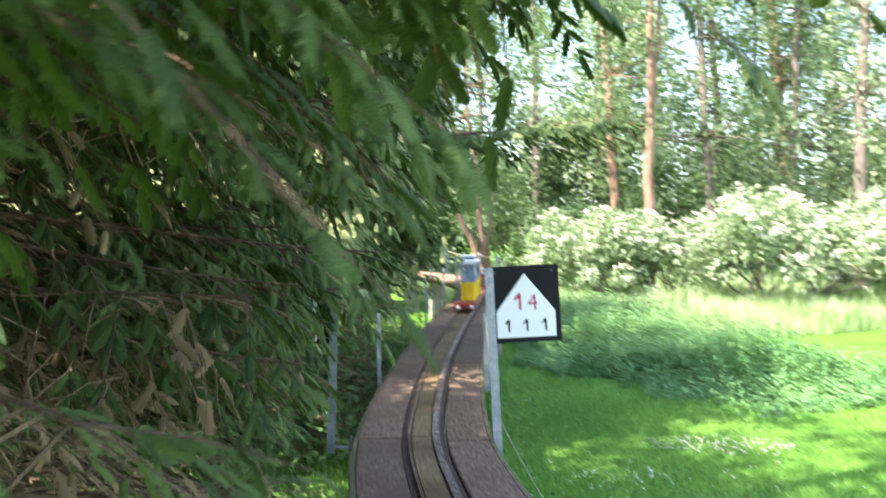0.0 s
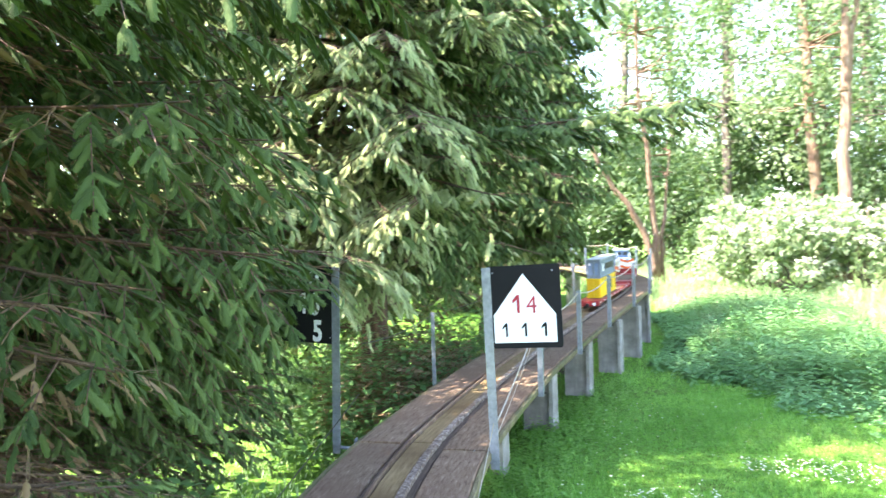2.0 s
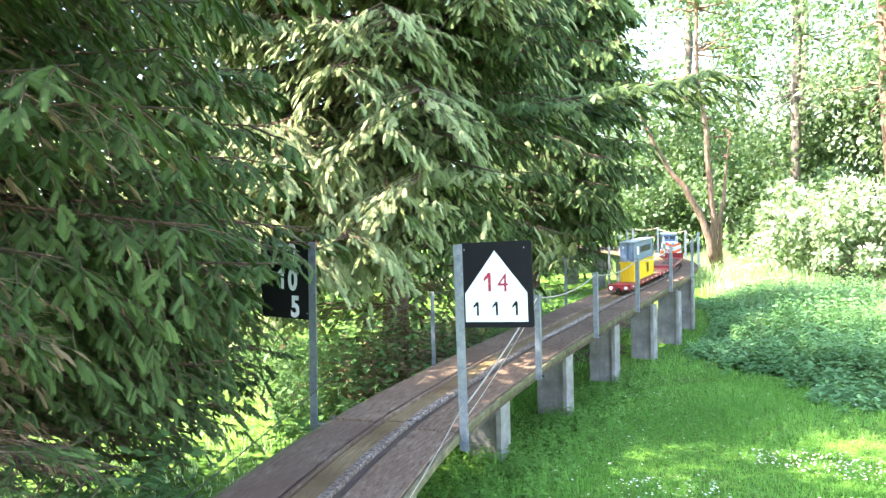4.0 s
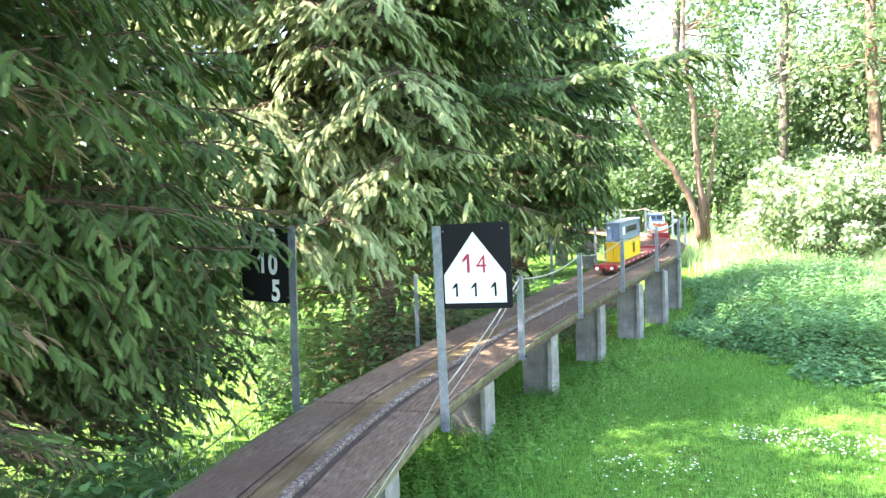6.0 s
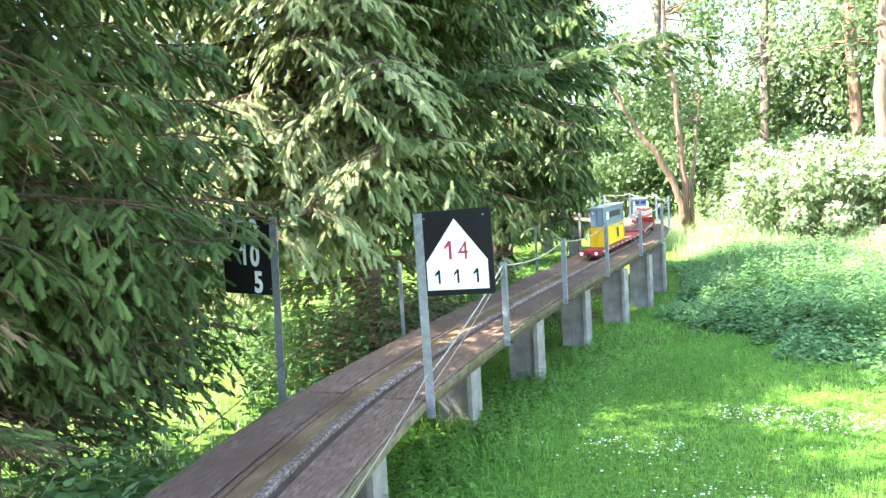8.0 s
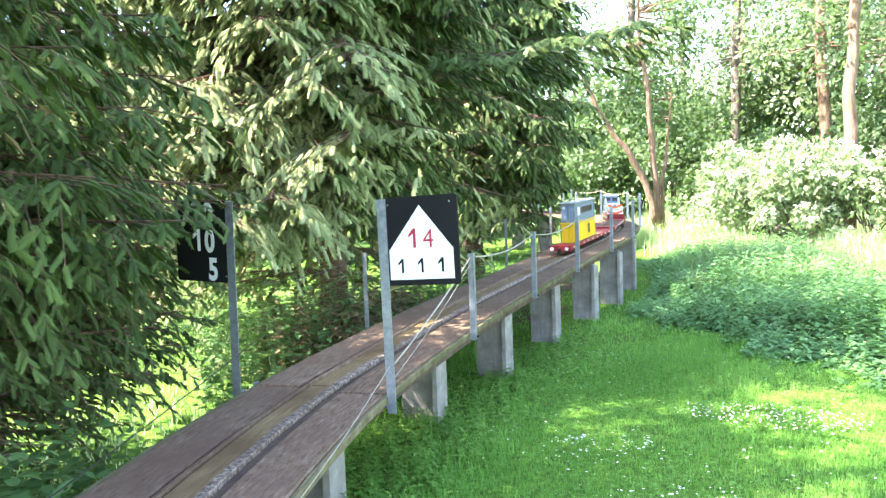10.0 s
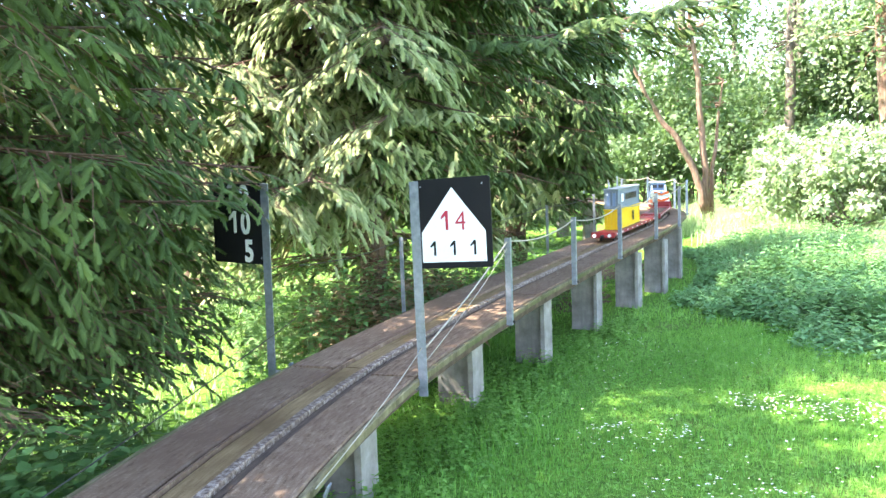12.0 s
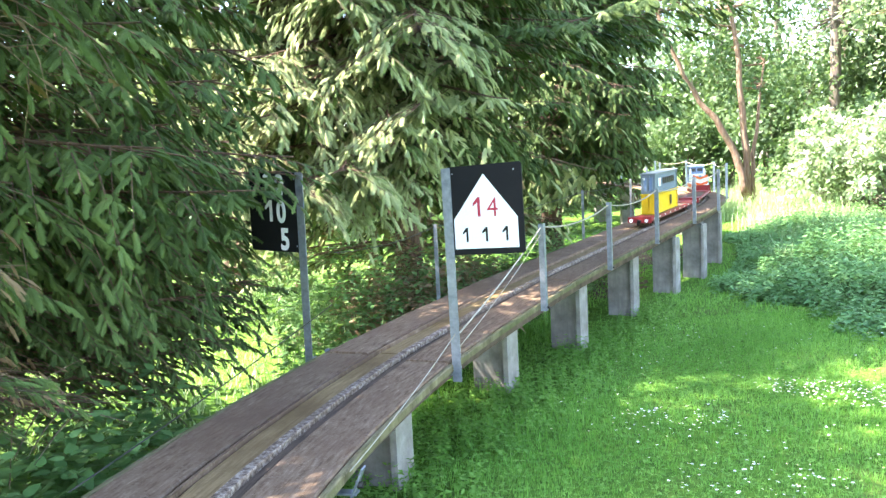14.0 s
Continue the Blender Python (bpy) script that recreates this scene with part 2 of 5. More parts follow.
# ---------------------------------------------------------------- mesh tools
class Shape:
    """Collects vertices and faces for one mesh."""

    def __init__(self):
        self.v, self.f, self.uv = [], [], []

    def add(self, verts, faces):
        n = len(self.v)
        self.v.extend(tuple(p) for p in verts)
        self.f.extend(tuple(n + i for i in f) for f in faces)
        return self

    def box(self, m, sx, sy, sz, c=0.0):
        """A box with its lengthwise and upright edges cut by c, centred at the pose m."""
        x, y, z = sx / 2, sy / 2, sz / 2
        if c <= 0:
            ring = [(-x, -z), (x, -z), (x, z), (-x, z)]
        else:
            ring = [(-x + c, -z), (x - c, -z), (x, -z + c), (x, z - c), (x - c, z), (-x + c, z), (-x, z - c), (-x, -z + c)]
        k = len(ring)
        vs = [m @ Vector((a, -y, b)) for a, b in ring] + [m @ Vector((a, y, b)) for a, b in ring]
        fs = [tuple(range(k)), tuple(range(2 * k - 1, k - 1, -1))]
        fs += [(i, i + k, (i + 1) % k + k, (i + 1) % k) for i in range(k)]
        return self.add(vs, fs)

    def prism(self, m, outline, depth):
        """An outline in x and z, drawn out along y from 0 to depth."""
        k = len(outline)
        vs = [m @ Vector((a, 0, b)) for a, b in outline] + [m @ Vector((a, depth, b)) for a, b in outline]
        return self.add(vs, [tuple(range(k)), tuple(range(2 * k - 1, k - 1, -1))] + [(i, i + k, (i + 1) % k + k, (i + 1) % k) for i in range(k)])

    def tube(self, points, radii, sides=6):
        n = len(self.v)
        pts = [Vector(p) for p in points]
        for i, p in enumerate(pts):
            d = (pts[min(i + 1, len(pts) - 1)] - pts[max(i - 1, 0)]).normalized()
            a = d.cross(Vector((0, 0, 1)) if abs(d.z) < 0.9 else Vector((1, 0, 0))).normalized()
            b = d.cross(a)
            for j in range(sides):
                t = 2 * math.pi * j / sides
                self.v.append(tuple(p + (a * math.cos(t) + b * math.sin(t)) * radii[i]))
        for i in range(len(pts) - 1):
            for j in range(sides):
                q = n + i * sides
                self.f.append((q + j, q + (j + 1) % sides, q + sides + (j + 1) % sides, q + sides + j))
        self.f.append(tuple(n + j for j in range(sides - 1, -1, -1)))
        self.f.append(tuple(n + (len(pts) - 1) * sides + j for j in range(sides)))
        return self


def make(name, shape, mat, parent=None, label="", smooth=False):
    me = bpy.data.meshes.new(name)
    me.from_pydata(shape.v, [], shape.f)
    if shape.uv:
        layer = me.uv_layers.new(name="along")
        order = np.empty(len(me.loops), dtype=np.int32)
        me.loops.foreach_get("vertex_index", order)
        layer.data.foreach_set("uv", np.array(shape.uv, dtype=np.float32)[order].ravel())
    me.materials.append(mat)
    if smooth:
        me.polygons.foreach_set("use_smooth", [True] * len(me.polygons))
    ob = new(name, me)
    ob.parent = parent
    if label:
        ob["label"] = label
    return ob


def thing(name, label, category, group="", kind="", m=None):
    ob = tagged(new(name), label, category, group, kind)
    if m is not None:
        ob.matrix_world = m
    return ob


def tri_mesh(name, v, f, mat, parent=None, smooth=False):
    """A mesh from arrays: v (n, 3), f (m, 3)."""
    me = bpy.data.meshes.new(name)
    me.vertices.add(len(v))
    me.vertices.foreach_set("co", np.ascontiguousarray(v, dtype=np.float32).ravel())
    me.loops.add(f.size)
    me.loops.foreach_set("vertex_index", np.ascontiguousarray(f, dtype=np.int32).ravel())
    me.polygons.add(len(f))
    me.polygons.foreach_set("loop_start", np.arange(0, f.size, 3, dtype=np.int32))
    me.polygons.foreach_set("loop_total", np.full(len(f), 3, dtype=np.int32))
    if smooth:
        me.polygons.foreach_set("use_smooth", np.ones(len(f), dtype=bool))
    me.update(calc_edges=True)
    me.validate()
    me.materials.append(mat)
    ob = new(name, me)
    ob.parent = parent
    return ob


def unit(a):
    return a / np.maximum(np.linalg.norm(a, axis=-1, keepdims=True), 1e-9)


def spread(tv, tf, pos, along, side, size):
    """Copies the small shape (tv, tf), laid out along y with x across, to each place; size scales it (n,) or (n, 3)."""
    up = unit(np.cross(side, along))
    side = unit(np.cross(along, up))
    size = np.asarray(size, float)
    if size.ndim == 1:
        size = np.repeat(size[:, None], 3, 1)
    loc = tv[None] * size[:, None, :]
    v = pos[:, None] + loc[..., :1] * side[:, None] + loc[..., 1:2] * along[:, None] + loc[..., 2:] * up[:, None]
    f = tf[None] + (np.arange(len(pos)) * len(tv))[:, None, None]
    return v.reshape(-1, 3), f.reshape(-1, 3)


def leaf_shape():
    """A pointed leaf, folded along its midrib: 1 long."""
    v = np.array([(0, 0, 0), (0, 0.45, -0.04), (0, 1, -0.16), (-0.30, 0.38, 0.06), (0.30, 0.38, 0.06)])
    f = np.array([(0, 1, 3), (1, 2, 3), (0, 4, 1), (1, 4, 2)])
    return v, f


def small_leaf():
    """A leaf far off: two halves folded along the midrib."""
    return np.array([(0, 0, 0), (0, 1, -0.1), (-0.32, 0.42, 0.07), (0.32, 0.42, 0.07)]), np.array([(0, 1, 2), (0, 3, 1)])


def toothed_leaf():
    """A broad toothed leaf with a drooping tip: 1 long."""
    half = [(0.0, 0.0), (0.26, 0.12), (0.36, 0.30), (0.30, 0.36), (0.31, 0.52), (0.22, 0.57), (0.20, 0.74), (0.10, 0.80)]
    v, f = [], []
    for y in (0.0, 0.3, 0.55, 0.8, 1.0):
        v.append((0, y, -0.22 * y * y))
    for s in (-1, 1):
        n = len(v)
        v += [(s * a, b, 0.10 * a - 0.2 * b * b) for a, b in half[1:]]
        seq = [(0, n, 1), (n, n + 1, 1), (n + 1, n + 2, 1), (1, n + 2, 2), (n + 2, n + 3, 2), (n + 3, n + 4, 2), (2, n + 4, 3), (n + 4, n + 5, 3), (n + 5, n + 6, 3), (3, n + 6, 4)]
        f += [t if s > 0 else t[::-1] for t in seq]
    return np.array(v), np.array(f)


def shoot_shape(width):
    """A spruce shoot 1 long: a blunt ridged finger of close needles, with needle tips standing out along both sides."""
    w = 0.62 * width
    v = [(0, 0, 0.02), (0.02, 0.5, 0.8 * w), (-0.01, 1.0, 0.0)]
    f = []
    for sd in (-1, 1):
        n = len(v)
        v += [(sd * 0.8 * w, 0.05, -0.1 * w), (sd * w, 0.5, -0.2 * w), (sd * 0.75 * w, 0.92, -0.2 * w)]
        tris = [(0, n, n + 1), (0, n + 1, 1), (1, n + 1, n + 2), (1, n + 2, 2)]
        for y, r, ahead in ((0.08, 0.95, 0.24), (0.32, 1.12, 0.22), (0.56, 1.08, 0.24), (0.78, 0.85, 0.30)):
            m = len(v)
            v += [(sd * 0.8 * w, y, 0.0), (sd * 0.85 * w, y + 0.13, -0.1 * w), (sd * width * r, y + ahead + 0.04 * sd, -0.5 * w)]
            tris.append((m, m + 2, m + 1))
        f += [t if sd < 0 else t[::-1] for t in tris]
    return np.array(v), np.array(f)


# ---------------------------------------------------------------- ground
def ground_height(x, y):
    """The lawn is level by the track and rises a little towards the meadow."""
    rise = np.clip((np.asarray(y) - 6.0) / 10.0, 0, 1) * 0.45 * np.clip((np.asarray(x) - 1.0) / 5.0, 0, 1)
    return rise + 0.025 * np.sin(np.asarray(x) * 1.3 + 0.4) * np.cos(np.asarray(y) * 1.1) - 0.03


def build_ground():
    xs = np.concatenate([np.linspace(-900, -60, 6), np.linspace(-40, -14, 14), np.linspace(-12, 14, 131), np.linspace(16, 40, 13), np.linspace(60, 900, 6)])
    ys = np.concatenate([np.linspace(-900, -60, 6), np.linspace(-40, -12, 14), np.linspace(-10, 18, 141), np.linspace(20, 50, 16), np.linspace(70, 900, 6)])
    gx, gy = np.meshgrid(xs, ys)
    v = np.stack([gx, gy, ground_height(gx, gy)], -1).reshape(-1, 3)
    w, h = len(xs), len(ys)
    i = (np.arange(h - 1)[:, None] * w + np.arange(w - 1)[None]).ravel()
    f = np.concatenate([np.stack([i, i + 1, i + w + 1], 1), np.stack([i, i + w + 1, i + w], 1)])
    return tagged(tri_mesh("ground", v, f, SOIL, smooth=True), "mown green lawn with thatch and soil showing through", "lawn", kind="structure")


build_ground()


def litter_patch():
    """A low mound of fallen needles along the row of spruces."""
    rng = np.random.default_rng(5)
    n, m = 60, 40
    u, w = np.meshgrid(np.linspace(0, 1, n), np.linspace(-1, 1, m), indexing="ij")
    cx, cy = -1.4 + 4.2 * u, 1.9 + 8.5 * u
    half = 1.15 + 0.25 * np.sin(u * 17)
    x, y = cx + w * half * 0.9, cy - w * half * 0.45
    edge = 1 - np.maximum(np.abs(w), np.abs(2 * u - 1)) ** 4
    z = ground_height(x, y) + 0.02 * edge - 0.012 + 0.01 * rng.normal(size=x.shape) * edge
    v = np.stack([x, y, z], -1).reshape(-1, 3)
    i = (np.arange(n - 1)[:, None] * m + np.arange(m - 1)[None]).ravel()
    f = np.concatenate([np.stack([i, i + m, i + m + 1], 1), np.stack([i, i + m + 1, i + 1], 1)])
    tagged(tri_mesh("needle_litter", v, f, LITTER), "brown fallen spruce needles on bare soil", "needle litter", kind="stuff")


litter_patch()

# ---------------------------------------------------------------- elevated railway
LINE = [(-0.60, -5.2, 0.53), (-0.66, -3.6, 0.53), (-0.66, -2.4, 0.53), (-0.60, -1.36, 0.54), (-0.485, -0.6, 0.545), (-0.36, -0.02, 0.55), (-0.20, 0.5, 0.563), (0.05, 1.2, 0.585),
        (0.38, 2.08, 0.61), (0.765, 3.0, 0.635), (1.27, 4.15, 0.675), (1.85, 5.4, 0.73), (2.27, 6.3, 0.765), (2.65, 7.2, 0.81), (2.92, 8.1, 0.845), (3.03, 9.1, 0.87),
        (2.98, 10.2, 0.905), (2.83, 11.3, 0.93), (2.60, 12.5, 0.955), (2.25, 13.8, 0.97), (1.75, 15.2, 0.98), (1.1, 16.8, 0.98)]


def smooth_line(points, step=0.1):
    pts = [np.array(p) for p in points]
    out = []
    for i in range(len(pts) - 1):
        p0, p1, p2, p3 = pts[max(i - 1, 0)], pts[i], pts[i + 1], pts[min(i + 2, len(pts) - 1)]
        for t in np.linspace(0, 1, 24, endpoint=False):
            out.append(0.5 * (2 * p1 + (p2 - p0) * t + (2 * p0 - 5 * p1 + 4 * p2 - p3) * t * t + (3 * p1 - p0 - 3 * p2 + p3) * t ** 3))
    out = np.array(out + [pts[-1]])
    run = np.concatenate([[0], np.cumsum(np.linalg.norm(np.diff(out[:, :2], axis=0), axis=1))])
    s = np.arange(0, run[-1], step)
    return np.stack([np.interp(s, run, out[:, k]) for k in range(3)], 1)


TRACK = smooth_line(LINE)
STEP = 0.1
TAN = unit(np.gradient(TRACK, axis=0) * (1, 1, 0))
LEFT = np.stack([-TAN[:, 1], TAN[:, 0], 0 * TAN[:, 0]], 1)
LENGTH = (len(TRACK) - 1) * STEP
S0 = float(np.argmin(np.linalg.norm(TRACK[:, :2] - np.array((-0.36, -0.02)), axis=1))) * STEP


def on_track(s, off=0.0, up=0.0):
    """The place at run s (m from the signs), off metres to the left of the middle, up metres above the deck."""
    q = np.clip((s + S0) / STEP, 0, len(TRACK) - 1.001)
    i, a = int(q), q - int(q)
    p = TRACK[i] * (1 - a) + TRACK[i + 1] * a
    n = LEFT[i] * (1 - a) + LEFT[i + 1] * a
    return Vector(p + n * off + np.array((0, 0, up)))


def track_turn(s):
    a, b = on_track(s - 0.05), on_track(s + 0.05)
    return math.degrees(math.atan2(-(b.x - a.x), b.y - a.y))


def strip(s0, s1, profile, step=0.2, wob=0.0, seed=0):
    """A profile of (left offset, height) points, drawn along the track from s0 to s1."""
    sh = Shape()
    rng = random.Random(seed)
    k = len(profile)
    n = max(2, int(math.ceil((s1 - s0) / step)) + 1)
    for i in range(n):
        s = s0 + (s1 - s0) * i / (n - 1)
        w = rng.uniform(-wob, wob)
        sh.v += [tuple(on_track(s, o, z + w)) for o, z in profile]
        sh.uv += [(o + 0.37 * seed, s) for o, z in profile]
    for i in range(n - 1):
        for j in range(k):
            a, b = i * k + j, i * k + (j + 1) % k
            sh.f.append((a, b, b + k, a + k))
    sh.f.append(tuple(range(k - 1, -1, -1)))
    sh.f.append(tuple((n - 1) * k + j for j in range(k)))
    return sh


def bevelled(o0, o1, z0, z1, c=0.005):
    return [(o0, z0), (o1, z0), (o1, z1 - c), (o1 - c, z1), (o0 + c, z1), (o0, z1 - c)]


deck = thing("railway_deck", "weathered grey wooden deck carrying a miniature railway on pillars", "railway deck")
rng = random.Random(3)
LB, RB, GAP = (0.112, 0.328), (-0.328, -0.118), 0.004
for lo, hi, side in ((*LB, 0), (*RB, 1)):
    s = -4.9
    joints = [-2.35, 0.06 if side == 0 else -0.02]
    while joints[-1] < LENGTH - S0 - 2.5:
        joints.append(joints[-1] + rng.uniform(1.9, 2.3))
    for j in joints:
        make("board", strip(s + GAP, j - GAP, bevelled(lo, hi, -0.035, rng.uniform(-0.004, 0.004), 0.006), 0.2, 0.0012, int(s * 10)), BOARD, deck)
        make("edge_strip", strip(s + GAP, j - GAP, bevelled(hi + 0.002 if side == 0 else lo - 0.026, hi + 0.026 if side == 0 else lo - 0.002, -0.036, -0.006, 0.004)), EDGE, deck, "pale greenish wooden edge strip")
        s = j
s = -4.9
while s < LENGTH - S0 - 2.5:
    e = s + rng.uniform(2.2, 2.8)
    make("centre_board", strip(s + GAP, e - GAP, bevelled(-0.042, 0.060, -0.011, -0.001, 0.004), 0.2, 0.001, int(s * 7)), CENTRE, deck, "ochre-brown board between the rails")
    for o, hw, mat in ((0.072, 0.007, BOARD), (-0.064, 0.018, RAIL)):
        make("rail", strip(s + 0.002, e - 0.002, [(o - hw, -0.011), (o + hw, -0.011), (o + hw, 0.005), (o + hw * 0.86, 0.010), (o - hw * 0.86, 0.010), (o - hw, 0.005)], 0.15, 0.0015, int(s * 5)), mat, deck,
             "pale worn rail crusted with lichen" if mat is RAIL else "worn brown rail")
    s = e
for o in (-0.25, 0.25):
    make("bearer", strip(-4.9, LENGTH - S0 - 2.6, bevelled(o - 0.03, o + 0.03, -0.115, -0.037)), BEAM, deck, "dark wooden bearer under the boards")
make("trough", strip(-4.9, LENGTH - S0 - 2.6, bevelled(-0.112, 0.112, -0.050, -0.012)), BEAM, deck, "dark board under the rails")


def concrete_pillar(s, right=0.3):
    """A flat slab of concrete with a narrow rib along its outer edge."""
    top = on_track(s, 0, -0.117)
    m = Matrix.Translation((top.x, top.y, 0)) @ pose(0, 0, 0, 0, 0, track_turn(s))
    h0 = -0.25
    ob = thing("concrete_pillar", "grey weathered concrete pillar standing in the grass under the deck", "pillar", "pillars under the railway deck", m=m)
    hz = top.z - h0
    make("slab", Shape().box(pose(right - 0.148, 0.03, h0 + hz / 2), 0.225, 0.13, hz, 0.008), CONCRETE, ob)
    make("rib", Shape().box(pose(right - 0.018, 0.02, h0 + hz / 2 - 0.01), 0.032, 0.19, hz - 0.02, 0.010), RIB, ob, "pale narrow concrete edge rib")
    return ob


PILLARS = [(-3.6, 0.1), (-1.9, 0.1), (-0.05, 0.10), (1.5, 0.09), (2.8, 0.17), (4.2, 0.21), (5.45, 0.30), (6.7, 0.32), (7.9, 0.32), (9.1, 0.3), (10.3, 0.3), (11.5, 0.3), (12.7, 0.3), (14.0, 0.3), (15.4, 0.3)]
for s, right in PILLARS:
    concrete_pillar(s, right)


def railing_post(s, side, height, width=0.034, drop=0.05, bracket=True, name="railing_post", group="posts along the railway deck", label="galvanised steel angle post bolted to the deck edge", lean=(0, 0)):
    """An angle-iron post on a foot that reaches out from under the deck."""
    o = side * (0.372 if bracket else 0.360)
    base = on_track(s, o, 0)
    m = Matrix.Translation(base) @ pose(0, 0, 0, lean[0], lean[1], track_turn(s))
    ob = thing(name, label, "post", group, m=m)
    t = 0.004
    L = [(-width / 2, -width / 2), (width / 2, -width / 2), (width / 2, -width / 2 + t), (-width / 2 + t, -width / 2 + t), (-width / 2 + t, width / 2), (-width / 2, width / 2)]
    if side < 0:
        L = [(-x, y) for x, y in L][::-1]
    sh = Shape()
    sh.v = [(x, y, -drop) for x, y in L] + [(x, y, height) for x, y in L]
    sh.f = [tuple(range(5, -1, -1)), tuple(range(6, 12))] + [(i, (i + 1) % 6, (i + 1) % 6 + 6, i + 6) for i in range(6)]
    make("upright", sh, ZINC, ob)
    if bracket:
        make("foot", Shape().box(pose(side * 0.045, 0, -drop + 0.012), 0.13, width * 0.9, 0.006).box(pose(side * -0.005, 0, -drop + 0.022), 0.006, width * 0.9, 0.02), ZINC, ob, "steel foot plate under the deck edge")
        make("bolt", Shape().tube([(side * -0.02, 0, -0.028), (side * -0.034, 0, -0.028)], [0.008, 0.008], 6), STEEL_DARK, ob)
    return ob


POST_H = 0.475
right_posts = [1.34, 2.88, 4.38, 5.95, 7.32, 8.9]
left_posts = [1.40, 4.41, 6.0, 8.5]
for s in right_posts + [9.96, 11.42, 13.0, 14.72]:
    railing_post(s, -1, POST_H)
for s in left_posts + [10.52, 11.38, 13.36, 14.9]:
    railing_post(s, 1, 0.475, 0.026, 0.03, False, label="slim galvanised steel post at the far deck edge")


def rope(a, b, sag, r=0.007, name="rope", label="pale frayed rope slung between the railing posts", mat=None):
    pts = [a.lerp(b, i / 12) - Vector((0, 0, sag * 4 * (i / 12) * (1 - i / 12))) for i in range(13)]
    ob = tagged(make(name, Shape().tube(pts, [r] * 13, 6), mat or ROPE, smooth=True), label, "rope", "ropes of the railing")
    return ob


def post_top(s, side, h):
    return on_track(s, side * 0.368, h)


rp = right_posts + [9.96, 11.42, 13.0, 14.72]
for a, b in zip(rp, rp[1:]):
    rope(post_top(a, -1, POST_H - 0.02), post_top(b, -1, POST_H - 0.02), 0.05, 0.005)
rope(post_top(rp[0], -1, POST_H - 0.02), Vector((0.006, -0.115, 0.68)), 0.02, 0.0045)
rope(post_top(rp[0], -1, POST_H - 0.06), Vector((0.006, -0.118, 0.62)), 0.02, 0.002, label="thin pale cord running down to the sign post")
rope(Vector((-0.012, -0.145, 0.68)), on_track(-1.27, -0.362, -0.01), 0.015, 0.002, label="thin pale cord stretched from sign post to deck edge")
lp_all = [0.24] + left_posts + [10.52, 11.38, 13.36, 14.9]
for a, b in zip(lp_all, lp_all[1:]):
    rope(post_top(a, 1, 0.46), post_top(b, 1, 0.46), 0.03, 0.0025, label="thin dark wire strung between the far posts", mat=STEEL_DARK)
rope(on_track(-1.5, 0.40, 0.0), on_track(0.22, 0.385, 0.20), 0.01, 0.0025, label="thin dark wire running down to the deck", mat=STEEL_DARK)


bracket = thing("deck_bracket", "galvanised steel bracket bolted under the deck edge", "bracket", m=Matrix.Translation(on_track(-1.27, -0.372, -0.02)) @ pose(0, 0, 0, 0, 0, track_turn(-1.27)))
make("plate", Shape().box(pose(0.0, 0, -0.05, 0, 24, 0), 0.006, 0.035, 0.16).box(pose(-0.05, 0, -0.055), 0.12, 0.035, 0.006), ZINC, bracket)
make("bolt", Shape().tube([(0.01, 0, -0.03), (0.028, 0, -0.03)], [0.010, 0.010], 6), STEEL_DARK, bracket)


# ---------------------------------------------------------------- signs
def lettering(text, size, m, mat, parent, name="numeral", condense=0.85, weight=0.0):
    cu = bpy.data.curves.new(name, "FONT")
    cu.body, cu.size, cu.extrude, cu.align_x = text, size, 0.0008, "CENTER"
    cu.offset = weight
    tmp = bpy.data.objects.new(name, cu)
    me = bpy.data.meshes.new_from_object(tmp)
    bpy.data.objects.remove(tmp)
    me.materials.clear()
    me.materials.append(mat)
    me.transform(m @ Matrix.Diagonal((condense, 1, 1, 1)))
    ob = new(name, me)
    ob.parent = parent
    return ob


